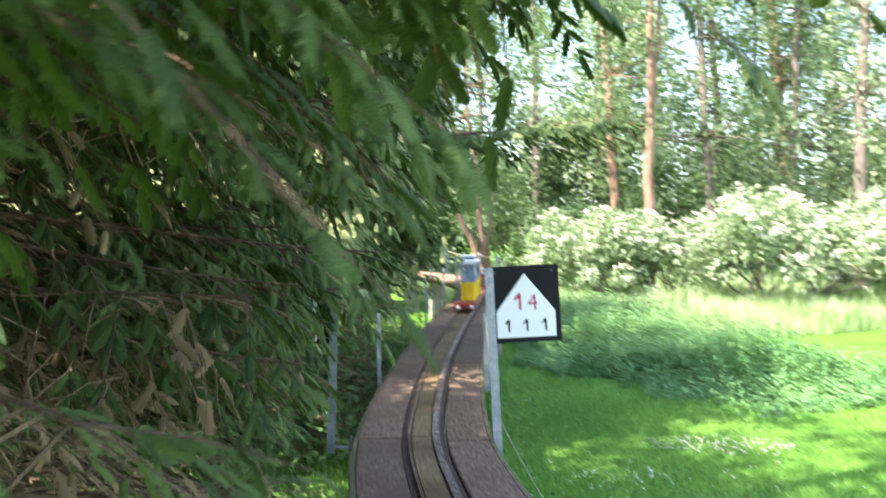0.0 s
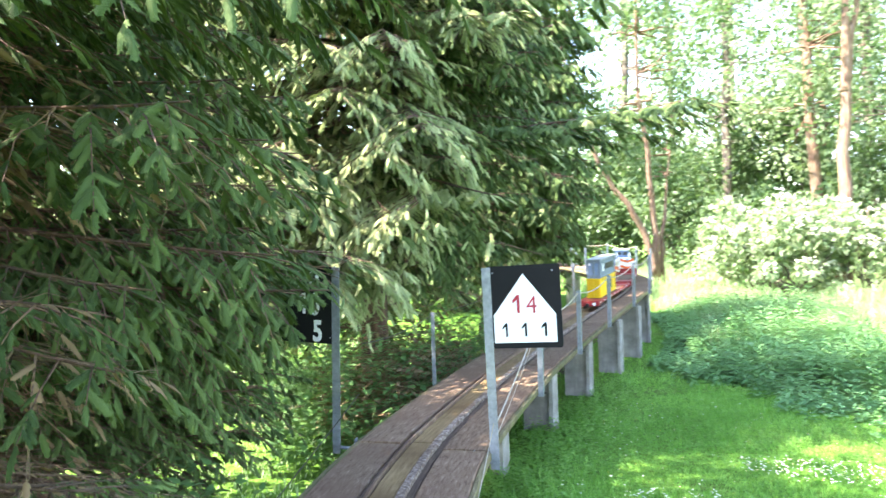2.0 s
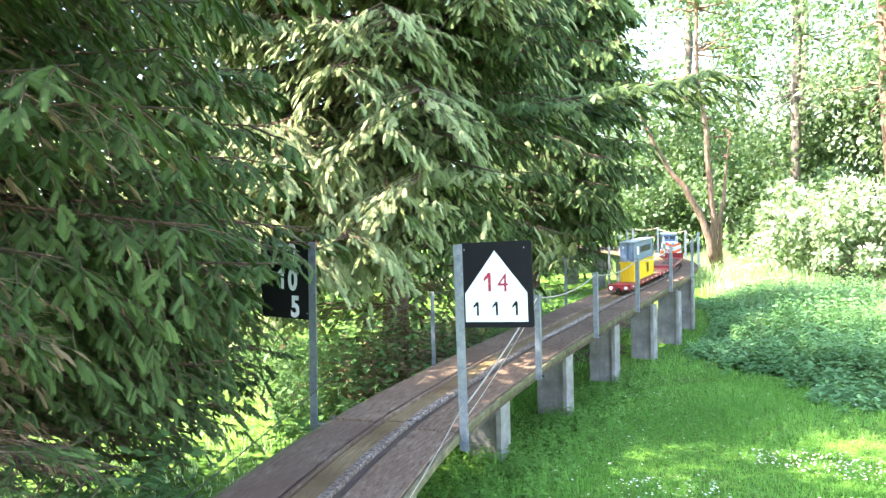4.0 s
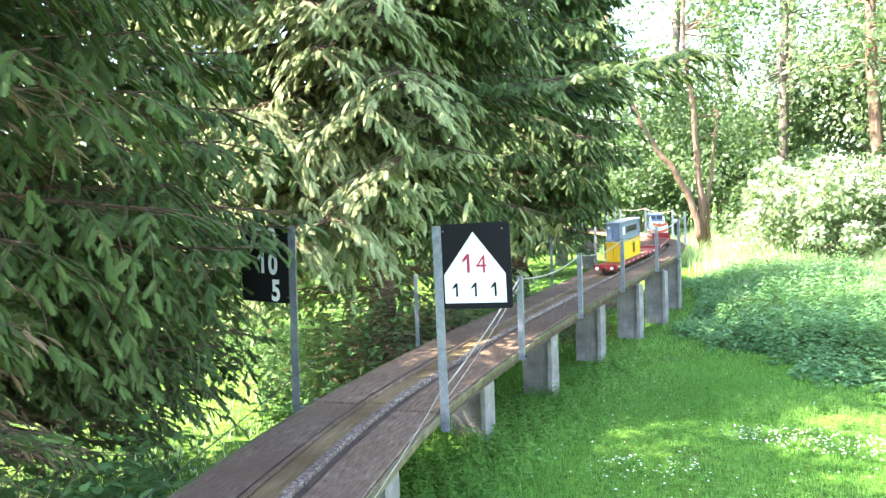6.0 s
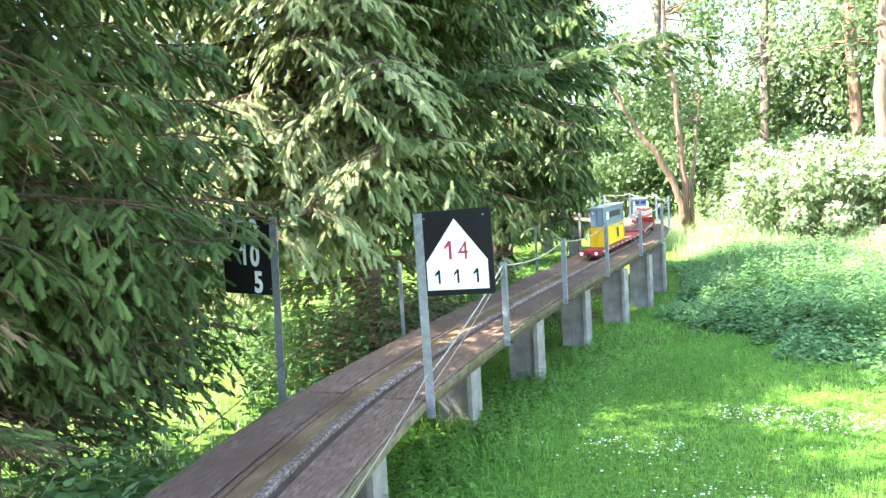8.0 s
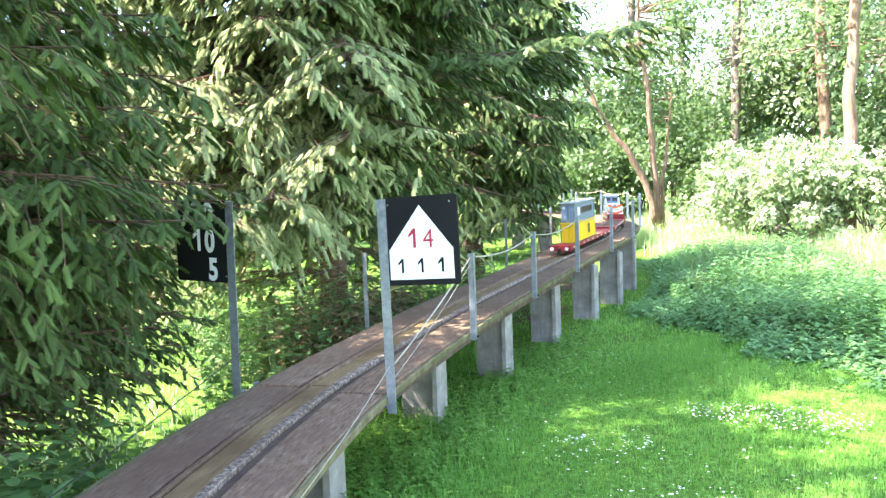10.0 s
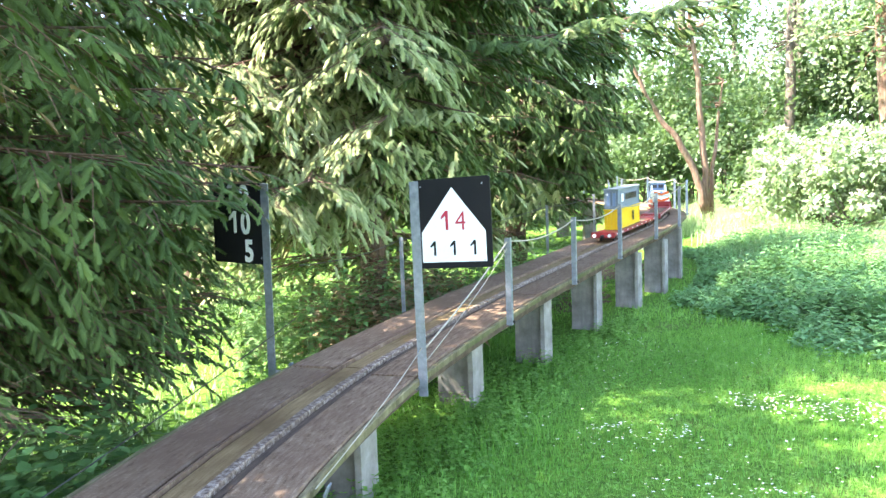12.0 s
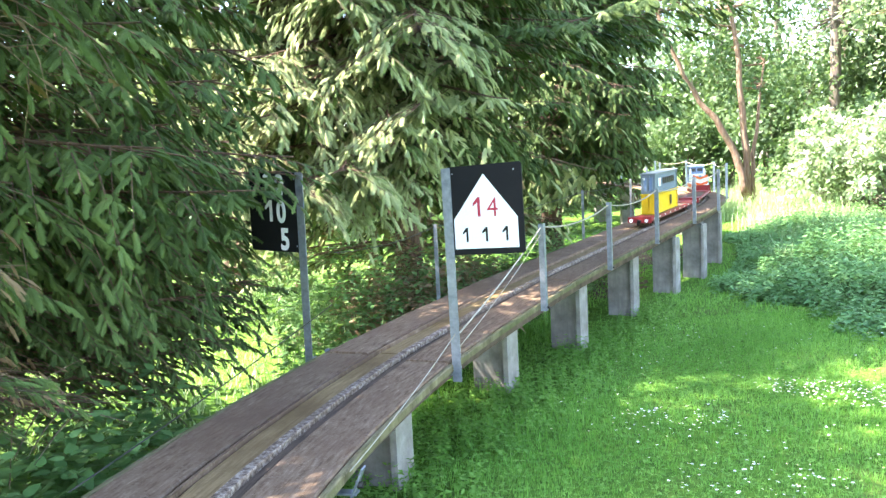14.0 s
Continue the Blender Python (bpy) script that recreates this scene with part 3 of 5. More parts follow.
def sign(base, top, turn, panel_side, w, h, down, label):
    """A steel post with a black board on one side; the board faces -y before it is turned."""
    base, top = Vector(base), Vector(top)
    up = (top - base).normalized()
    xa = Vector((math.cos(radians(turn)), math.sin(radians(turn)), 0))
    ya = up.cross(xa).normalized()
    xa = ya.cross(up).normalized()
    m = Matrix((xa, ya, up)).transposed().to_4x4()
    m.translation = base
    ob = thing("railway_sign", label, "sign", "signs beside the railway", m=m)
    L = (top - base).length
    t, wd = 0.005, 0.042
    prof = [(-wd / 2, -0.018), (wd / 2, -0.018), (wd / 2, -0.018 + t), (-wd / 2 + t, -0.018 + t), (-wd / 2 + t, 0.022), (-wd / 2, 0.022)]
    sh = Shape()
    sh.v = [(x, y, 0) for x, y in prof] + [(x, y, L) for x, y in prof]
    sh.f = [tuple(range(5, -1, -1)), tuple(range(6, 12))] + [(i, (i + 1) % 6, (i + 1) % 6 + 6, i + 6) for i in range(6)]
    make("post", sh, ZINC, ob, "galvanised steel angle post")
    c = panel_side * (w / 2 + 0.002)
    z = L - down - h / 2
    r = 0.008
    o = [(-w / 2 + r, -h / 2), (w / 2 - r, -h / 2), (w / 2, -h / 2 + r), (w / 2, h / 2 - r), (w / 2 - r, h / 2), (-w / 2 + r, h / 2), (-w / 2, h / 2 - r), (-w / 2, -h / 2 + r)]
    panel = make("panel", Shape().prism(pose(c, -0.0125, z), o, 0.010), BLACK, ob, "black painted board")
    make("foot", Shape().box(pose(-0.05 * panel_side, 0.0, 0.03), 0.11, 0.035, 0.006).box(pose(-0.1 * panel_side, 0.0, 0.06), 0.006, 0.035, 0.05), ZINC, ob, "steel bracket under the deck edge")
    for dx, dz in ((0.4, 0.42), (0.4, -0.42), (-0.42, 0.42)):
        make("screw", Shape().tube([(c + dx * w, -0.0125, z + dz * h), (c + dx * w, -0.0155, z + dz * h)], [0.004, 0.003], 6), ZINC, ob)
    return ob, panel, c, z


PW, PH = 0.345, 0.385
s14, panel14, c, z = sign((-0.004, -0.138, 0.467), (-0.020, -0.085, 1.407), -19.3, 1, PW, PH, -0.004, "black square railway sign with a white house shape and numerals")
hx, b0, sh0, ap = 0.147, -0.167, -0.038, 0.153
make("house_shape", Shape().prism(pose(c, -0.0137, z), [(-hx, b0), (hx, b0), (hx, sh0), (0, ap), (-hx, sh0)], 0.0012), WHITE, s14, "white painted house-shaped field")


def on_face(x, zz):
    return pose(c + x, -0.0147, z + zz, 90, 0, 0)


ONE = [(0.03, 0.0), (0.18, 0.0), (0.18, 1.0), (0.04, 1.0), (-0.22, 0.70), (-0.22, 0.54), (0.03, 0.74)]


def figure_one(x, zz, h, mat, parent, wide=1.0):
    """The figure 1 with a slanting stroke at its head."""
    make("numeral", Shape().prism(pose(c + x, -0.0153, z + zz), [(a * h * wide, b * h) for a, b in ONE], 0.0016), mat, parent)


figure_one(-0.036, -0.030, 0.084, REDINK, s14)
lettering("4", 0.118, on_face(0.036, -0.032), REDINK, s14, condense=0.92, weight=-0.0006)
for x in (-0.094, -0.003, 0.09):
    figure_one(x, -0.138, 0.062, BLACK, s14)

s10, panel10, c, z = sign((-0.782, 0.235, 0.47), (-0.752, 0.165, 1.425), -19.3, -1, 0.305, 0.392, 0.0, "black railway sign with white numerals half hidden by spruce twigs")
for txt, x, zz in (("2", -0.034, 0.083), ("0", 0.034, 0.083), ("0", 0.038, -0.047), ("5", 0.052, -0.183)):
    lettering(txt, 0.148, on_face(x, zz), WHITE, s10, condense=0.72, weight=0.005)
figure_one(-0.034, -0.047, 0.106, WHITE, s10)


# ---------------------------------------------------------------- miniature train
TRAIN = 5.1


def wheel_set(parent, x, y):
    w = make("wheelset", Shape().tube([(-0.085, y, x), (0.085, y, x)], [0.008, 0.008], 8), STEEL_DARK, parent)
    for sx in (-0.072, 0.068):
        make("wheel", Shape().tube([(sx - 0.008, y, x), (sx + 0.008, y, x)], [0.036, 0.036], 16), STEEL_DARK, w, "dark steel wheel")


def flat_wagon(s, length):
    """A red low-floor container wagon with buffers, end plates and two bogies; y runs along the track."""
    mid = on_track(s + length / 2)
    a, b = on_track(s + 0.2), on_track(s + length - 0.2)
    turn = math.degrees(math.atan2(-(b.x - a.x), b.y - a.y))
    tilt = math.degrees(math.atan2(b.z - a.z, (b - a).length))
    cen = (a + b) / 2
    m = Matrix.Translation((cen.x, cen.y, cen.z + 0.010)) @ pose(0, 0, 0, tilt, 0, turn)
    ob = thing("container_wagon", "red miniature flat wagon with white buffers standing on the rails", "railway wagon", "wagons of the miniature train", m=m)
    h = length / 2
    for sx in (-1, 1):
        make("side_sill", Shape().box(pose(sx * 0.105, 0, 0.082), 0.022, length - 0.06, 0.034, 0.003), WAGON_RED, ob)
        for k in range(9):
            make("sill_plate", Shape().box(pose(sx * 0.1175, -h + 0.15 + k * (length - 0.3) / 8, 0.083), 0.002, 0.05, 0.014), WHITE, ob, "pale marking plate")
    make("floor", Shape().box(pose(0, 0, 0.0975), 0.184, length - 0.62, 0.005), BOARD, ob, "worn brown wooden floor")
    for k in range(7):
        make("cross_beam", Shape().box(pose(0, -h + 0.1 + k * (length - 0.2) / 6, 0.082), 0.19, 0.03, 0.026, 0.002), WAGON_RED, ob)
    for sy in (-1, 1):
        make("end_plate", Shape().box(pose(0, sy * (h - 0.02), 0.082), 0.25, 0.03, 0.06, 0.004), WAGON_RED, ob)
        make("platform", Shape().box(pose(0, sy * (h - 0.16), 0.101), 0.235, 0.27, 0.006), WAGON_RED, ob)
        for sx in (-0.08, 0.08):
            make("buffer", Shape().tube([(sx, sy * (h - 0.005), 0.08), (sx, sy * (h + 0.03), 0.08), (sx, sy * (h + 0.031), 0.08), (sx, sy * (h + 0.037), 0.08)], [0.011, 0.011, 0.020, 0.018], 12), WHITE, ob, "white-edged buffer")
        make("coupling", Shape().box(pose(0, sy * (h + 0.015), 0.07), 0.03, 0.05, 0.03, 0.004), STEEL_DARK, ob)
        bogie = make("bogie", Shape().box(pose(0.095, sy * (h - 0.28), 0.045), 0.014, 0.24, 0.03, 0.004).box(pose(-0.095, sy * (h - 0.28), 0.045), 0.014, 0.24, 0.03, 0.004), STEEL_DARK, ob, "dark bogie frame")
        for dy in (-0.085, 0.085):
            wheel_set(ob, 0.036, sy * (h - 0.28) + dy)
    return m


def container(m, y, z, mat, roof, label, text_side):
    """A ribbed steel box with corner posts, doors with lock bars, and markings."""
    L, W, H = 0.95, 0.156, 0.212
    ob = thing("shipping_container", label, "container", "containers on the wagon", m=m @ pose(0, y, z))
    sh = Shape()
    ribs = 38
    for sx in (-1, 1):
        pts = []
        for k in range(ribs + 1):
            d = 0.003 if k % 2 else -0.003
            pts.append((sx * (W / 2 - 0.007 + d), -L / 2 + 0.02 + (L - 0.04) * k / ribs))
        n = len(sh.v)
        sh.v += [(x, yy, 0.012) for x, yy in pts] + [(x, yy, H - 0.012) for x, yy in pts]
        k = len(pts)
        sh.f += [(n + i, n + i + 1, n + i + 1 + k, n + i + k) for i in range(k - 1)]
    sh.box(pose(0, L / 2 - 0.012, H / 2), W - 0.02, 0.006, H - 0.02)
    sh.box(pose(0, 0, 0.012), W - 0.02, L - 0.02, 0.012)
    make("wall", sh, mat, ob)
    for sx in (-1, 1):
        for sy in (-1, 1):
            make("corner_post", Shape().box(pose(sx * (W / 2 - 0.008), sy * (L / 2 - 0.008), H / 2), 0.016, 0.016, H, 0.002), mat, ob)
        for zz in (0.008, H - 0.008):
            make("side_rail", Shape().box(pose(sx * (W / 2 - 0.006), 0, zz), 0.012, L - 0.034, 0.016, 0.002), mat, ob)
    for sy in (-1, 1):
        for zz in (0.008, H - 0.009):
            make("end_rail", Shape().box(pose(0, sy * (L / 2 - 0.006), zz), W - 0.034, 0.012, 0.015), mat, ob)
    make("roof", Shape().box(pose(0, 0, H + 0.003), W + 0.022, L + 0.022, 0.012, 0.004), roof, ob)
    for sx in (-1, 1):
        door = make("door", Shape().box(pose(sx * 0.033, -L / 2 + 0.009, H / 2), 0.060, 0.008, H - 0.034, 0.002), mat, ob)
        for dx in (-0.015, 0.015):
            make("lock_bar", Shape().tube([(sx * 0.033 + dx, -L / 2 + 0.002, 0.018), (sx * 0.033 + dx, -L / 2 + 0.002, H - 0.018)], [0.0028, 0.0028], 6), ZINC if mat is GREYBLUE else mat, door)
    return ob


m1 = flat_wagon(TRAIN, 2.05)
cy = container(m1, -0.19, 0.104, YELLOW, YELLOW, "yellow ribbed miniature shipping container standing on the red wagon", 1)
make("marking", Shape().box(pose(0.0795, 0.16, 0.11), 0.002, 0.07, 0.11), STEEL_DARK, cy, "dark square emblem")
cg = container(m1, -0.19, 0.328, GREYBLUE, PALE_ROOF, "grey-blue miniature shipping container stacked on the yellow one", 1)
make("marking", Shape().box(pose(0.0795, -0.30, 0.115), 0.002, 0.10, 0.09), WHITE, cg, "white square emblem")
for k in range(6):
    make("marking", Shape().box(pose(0.0795, -0.13 + k * 0.085, 0.12), 0.002, 0.060, 0.07), STEEL_DARK, cg, "dark bar of lettering")
for sx in (-0.033, 0.033):
    make("door_panel", Shape().box(pose(sx, -0.4705, 0.105), 0.044, 0.003, 0.14), LOCO_BLUE, cg, "darker blue-grey door panel")
make("marking", Shape().box(pose(-0.045, -0.4735, 0.16), 0.022, 0.002, 0.025), WHITE, cg, "pale square emblem")
m2 = flat_wagon(TRAIN + 2.17, 1.45)
bulk = thing("end_bulkhead", "red raised bulkhead standing on the end of the empty wagon", "bulkhead", m=m2 @ pose(0, 0.64, 0.104))
make("plate", Shape().box(pose(0, 0, 0.035), 0.25, 0.022, 0.07, 0.003), WAGON_RED, bulk)
for sx in (-0.1, 0.1):
    make("stay", Shape().box(pose(sx, -0.035, 0.02), 0.012, 0.05, 0.04, 0.002), WAGON_RED, bulk)


def locomotive(s):
    a, b = on_track(s), on_track(s + 0.7)
    turn = math.degrees(math.atan2(-(b.x - a.x), b.y - a.y))
    c = (a + b) / 2
    ob = thing("model_locomotive", "orange and white miniature diesel locomotive with chevron front", "locomotive", m=Matrix.Translation((c.x, c.y, c.z + 0.01)) @ pose(0, 0, 0, 0, 0, turn))
    make("underframe", Shape().box(pose(0, 0, 0.07), 0.25, 0.86, 0.045, 0.005), WAGON_RED, ob, "red underframe")
    make("skirt", Shape().box(pose(0, 0, 0.145), 0.235, 0.78, 0.10, 0.008), LOCO_WHITE, ob, "white lower body")
    for sx in (-1, 1):
        make("stripe", Shape().box(pose(sx * 0.1185, 0.03, 0.150), 0.003, 0.66, 0.05), ORANGE if sx < 0 else YELLOW, ob, "coloured side stripe")
    make("hood", Shape().box(pose(0, -0.14, 0.245), 0.23, 0.50, 0.10, 0.02), LOCO_WHITE, ob, "white engine hood")
    make("hood_top", Shape().box(pose(0, -0.14, 0.305), 0.16, 0.46, 0.022, 0.008), LOCO_WHITE, ob)
    for k, mt in ((0, ORANGE), (1, LOCO_WHITE), (2, ORANGE), (3, LOCO_WHITE)):
        z0 = 0.275 - 0.048 * k
        make("chevron", Shape().prism(pose(0, -0.3955 - 0.001 * (k % 2), 0), [(-0.105, z0), (0, z0 - 0.035), (0.105, z0), (0.105, z0 + 0.036), (0, z0 + 0.001), (-0.105, z0 + 0.036)], 0.004), mt, ob, "painted chevron band")
    make("headlamp", Shape().tube([(0, -0.392, 0.286), (0, -0.402, 0.286)], [0.018, 0.016], 12), LOCO_BLUE, ob)
    cab = make("cab", Shape().box(pose(0, 0.27, 0.30), 0.225, 0.20, 0.24, 0.012), LOCO_BLUE, ob, "blue-grey cab")
    make("cab_roof", Shape().box(pose(0, 0.27, 0.44), 0.24, 0.24, 0.03, 0.012), LOCO_WHITE, ob, "white cab roof")
    for sx in (-0.114, 0.114):
        make("window", Shape().box(pose(sx, 0.27, 0.35), 0.004, 0.11, 0.08), STEEL_DARK, cab)
    for sx in (-0.05, 0.05):
        make("window", Shape().box(pose(sx, 0.168, 0.375), 0.075, 0.004, 0.05), STEEL_DARK, cab)
    arch = [(0.0, 0.12 * math.cos(t) + 0.06, 0.28 + 0.11 * math.sin(t)) for t in np.linspace(0, math.pi, 11)]
    for sx in (-0.1, 0.1):
        make("arch_rail", Shape().tube([(sx, y, z) for _, y, z in arch], [0.009] * 11, 6), LOCO_WHITE, ob, "white arched handrail")
    for y in (-0.28, -0.1, 0.1, 0.28):
        wheel_set(ob, 0.036, y)


locomotive(TRAIN + 3.72)

# ---------------------------------------------------------------- spruces
WALK_WAY = np.array([(-1.406, -3.684, 1.54), (-1.096, -3.693, 1.563), (-0.575, -3.663, 1.57), (-0.037, -3.597, 1.503), (0.177, -3.6, 1.477), (0.299, -3.439, 1.392)])


def clear_of_way(p, keep, floor=0.16):
    """True for points that stay out of the walking way and off the deck."""
    d = np.full(len(p), 9.0)
    for a, b in zip(WALK_WAY[:-1], WALK_WAY[1:]):
        t = np.clip(((p - a) @ (b - a)) / ((b - a) @ (b - a)), 0, 1)
        d = np.minimum(d, np.linalg.norm(p - (a + t[:, None] * (b - a)), axis=1))
    idx = np.argmin(((p[:, None, :2] - TRACK[None, ::3, :2]) ** 2).sum(-1), axis=1) * 3
    off = ((p - TRACK[idx]) * LEFT[idx]).sum(1)
    far = idx * STEP - S0 > 1.2
    over = (np.abs(off) < np.where(far, 0.55, 0.43)) & (p[:, 2] < TRACK[idx, 2] + np.where(far, 1.2, 0.62)) & (p[:, 2] > 0.2)
    view = np.zeros(len(p), bool)
    for b, wide in ((np.array((-0.15, -2.1, 1.29)), 0.15), (np.array((-0.47, -2.0, 1.34)), 0.11)):
        a = np.array((-0.87, 0.18, 1.10))
        t = np.clip(((p - a) @ (b - a)) / ((b - a) @ (b - a)), 0, 1)
        view |= np.linalg.norm(p - (a + t[:, None] * (b - a)), axis=1) < wide
    return (d > keep) & ~over & ~view & (p[:, 2] > floor)


def spruce(base, height, branches, shoot_width, seed, label, trunk_r=0.16, dead=True, pale=0.35, gap=0.085, shoot=0.115, keep=0.28, extra=(), bare_arc=None, inner=(0.18, 0.50)):
    """A Norway spruce: tapered trunk, drooping branches with upturned tips, hanging branchlets set with needle shoots."""
    rng = np.random.default_rng(seed)
    base = np.array(base, float)
    ob = thing("spruce_tree", label, "spruce", "spruces beside the railway")
    zs = np.linspace(0, height, 14)
    make("trunk", Shape().tube([base + (0.03 * math.sin(z * 1.3), 0.03 * math.cos(z), z) for z in zs], [trunk_r * (1 - 0.93 * z / height) * (1.35 if z == 0 else 1) for z in zs], 12), BARK, ob, smooth=True)
    twigs = Shape()
    wood = Shape()
    P, A, S, Z, Q = [], [], [], [], []
    for z, az, L, droop, dens in list(branches) + list(extra):
        big = ((0.78 if z < 1.25 else 1.0) if z < 4.6 else 2.6) * (1.9 if dens < 0.7 and z < 4.6 else 1.0)
        d0 = np.array((math.sin(az), math.cos(az), 0.0))
        n = 11
        r = np.linspace(0.02, 1, n)
        pts = base + d0 * (r * L)[:, None]
        pts[:, 2] = base[2] + z + L * (0.16 * r - droop * r ** 1.6 + 0.22 * droop * r ** 4)
        side0 = np.array((d0[1], -d0[0], 0.0))
        pts += side0 * (0.09 * L * np.sin(r * 2.4 + rng.uniform(0, 6)) * r)[:, None]
        ok = clear_of_way(pts, keep + 0.35)
        stop = n if ok.all() else max(2, int(np.argmin(ok)))
        wood = Shape() if z < 4.6 else wood
        wood.tube(pts[:stop], [max(0.003, 0.0065 * L * (1 - 0.93 * q) + 0.002) for q in r[:stop]], 4)
        reach = r[stop - 1]
        u = 0.16
        while u < min(0.985, reach):
            for sd in (-1, 1):
                uu = min(0.99, u + rng.uniform(-0.01, 0.01))
                k = min(int(uu * (n - 1)), n - 2)
                fr = uu * (n - 1) - k
                p = pts[k] * (1 - fr) + pts[k + 1] * fr
                d = unit(pts[k + 1] - pts[k])
                sv = unit(np.cross(d, (0, 0, 1.0))) * sd
                ln = L * (0.10 + 0.30 * (1 - uu) ** 0.8) * rng.uniform(0.6, 1.15)
                ln = min(ln * 1.1, 0.7)
                hang = rng.uniform(0.2, 1.0) * (0.6 if z < 1.25 else 0.4 if dens > 1.1 else 1.0)
                ang = rng.uniform(0.65, 1.0)
                dirn = unit(d * math.cos(ang) + sv * math.sin(ang))
                t = np.linspace(0, 1, 5)
                bl = p + dirn * (t * ln)[:, None]
                bl[:, 2] -= ln * hang * t ** 1.5 * 0.8
                bare = dead and z < 4.6 and uu < rng.uniform(*inner) + (0.5 if bare_arc and bare_arc[0] < az < bare_arc[1] and z < 2.3 else 0)
                free = clear_of_way(bl, max(keep, 0.3), -1.0)
                if free.all():
                    (twigs if bare else wood).tube(bl[::2], [0.0045, 0.003, 0.0012], 3)
                if bare and free.all():
                    for _ in range(3):
                        q0 = bl[rng.integers(1, 4)]
                        q1 = q0 + unit(dirn + rng.normal(0, 0.6, 3)) * ln * rng.uniform(0.3, 0.6) - np.array((0, 0, 0.05))
                        twigs.tube([q0, (q0 + q1) / 2 + rng.normal(0, 0.01, 3), q1], [0.002, 0.0016, 0.0008], 3)
                    if rng.random() < 0.35:
                        continue
                m = max(3, int(ln / (shoot * big * 0.43) * dens * (0.3 if bare else 1.0)))
                tt = np.sort(rng.uniform(0.12, 1.0, m))
                tt[-1] = 1.0
                kk = np.minimum((tt * 4).astype(int), 3)
                ff = (tt * 4 - kk)[:, None]
                pp = bl[kk] * (1 - ff) + bl[kk + 1] * ff
                dd = unit(bl[kk + 1] - bl[kk])
                flat = unit(np.cross(dd, np.array((0, 0, 1.0))) + 1e-6)
                sg = np.where(np.arange(m) % 2 == 0, 1.0, -1.0)
                sg[-1] = 0
                al = unit(dd * 0.75 + flat * (sg * rng.uniform(0.35, 0.8, m))[:, None] + rng.normal(0, 0.12, (m, 3)) - np.array((0, 0, 1.0)) * rng.uniform(0.15, 0.75, m)[:, None])
                P.append(pp)
                A.append(al)
                S.append(unit(flat + rng.normal(0, 0.35, (m, 3))))
                Z.append(rng.uniform(0.65, 1.2, m) * shoot * big)
                # sunlit colour favours young tips; boughs turned from the sun lose most of it
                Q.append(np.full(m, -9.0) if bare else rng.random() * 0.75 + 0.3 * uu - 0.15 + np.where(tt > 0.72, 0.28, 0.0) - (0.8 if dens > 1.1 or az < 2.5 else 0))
            u += gap * max(1.0, big) / L
        if z < 4.6:
            make("bough", wood, BARK, ob)
            wood = Shape()
    P, A, S, Z, Q = map(np.concatenate, (P, A, S, Z, Q))
    good = clear_of_way(P + A * Z[:, None] * 0.5, keep)
    good &= ~((P[:, 0] > -2.4) & (P[:, 0] < -0.9) & (P[:, 1] < -0.25) & (P[:, 1] > -1.7) & (P[:, 2] < 0.66))
    P, A, S, Z, Q = P[good], A[good], S[good], Z[good], Q[good]
    if wood.v:
        make("upper_bough", wood, BARK, ob)["kind"] = "stuff"
    if twigs.v:
        make("dead_twig", twigs, TWIG, ob, "bare brown dead twigs")["kind"] = "stuff"
    tv, tf = shoot_shape(shoot_width)
    # pale sets how many shoots take the sunlit colour
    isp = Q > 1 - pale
    for nm, sel, mat in (("needles", ~isp & (Q > -5), NEEDLE), ("lit_young_needles", isp, NEEDLE_LIT_YOUNG), ("dead_needles", Q < -5, DEAD_NEEDLE)):
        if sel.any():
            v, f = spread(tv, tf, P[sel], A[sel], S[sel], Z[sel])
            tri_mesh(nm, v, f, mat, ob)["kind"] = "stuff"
    return ob


def ring_of(rng, z0, z1, per_m, length, droop, dens=1.0, arc=(0, 2 * math.pi), top=None):
    out = []
    for _ in range(int((z1 - z0) * per_m)):
        z = rng.uniform(z0, z1)
        L = length * (1 - (0.75 * max(0, z - 1.5) / top if top else 0)) * rng.uniform(0.8, 1.08)
        out.append((z, rng.uniform(*arc), max(0.35, L), droop * rng.uniform(0.7, 1.3), dens))
    return out


r1 = np.random.default_rng(11)
# a spruce close to the walk: dense above, its lowest boughs thin, bare and brown inside
spruce((-3.10, -0.65, -0.05), 12.0,
       ring_of(r1, 1.25, 4.4, 21, 2.3, 0.28, 1.0, (0.6, 2.2), 16) + ring_of(r1, 1.2, 4.0, 8, 2.4, 0.26, 0.9, (2.2, 3.3), 14) + ring_of(r1, 0.40, 1.25, 32, 2.1, 0.18, 0.9, (0.55, 2.6), 14) + ring_of(r1, 0.45, 1.2, 18, 2.3, 0.20, 0.9, (0.55, 1.25), 14)
       # crown above 4.6 m is unseen; its north boughs are added to shade the lawn
       + ring_of(r1, 0.7, 4.5, 11, 2.2, 0.30, 0.6, (3.3, 6.83), 14) + ring_of(r1, 4.6, 10.0, 7, 2.0, 0.30, 0.42, (0, 6.3), 12) + ring_of(r1, 4.6, 8.2, 3, 2.6, 0.26, 0.4, (-0.7, 0.7), 16)
       + ring_of(r1, 2.1, 3.3, 6, 2.75, 0.20, 1.1, (1.6, 2.1)),
       0.20, 21, "dark green Norway spruce with drooping boughs and brown dead inner twigs", 0.17, pale=0.5, gap=0.092, shoot=0.082, bare_arc=(1.95, 3.4))
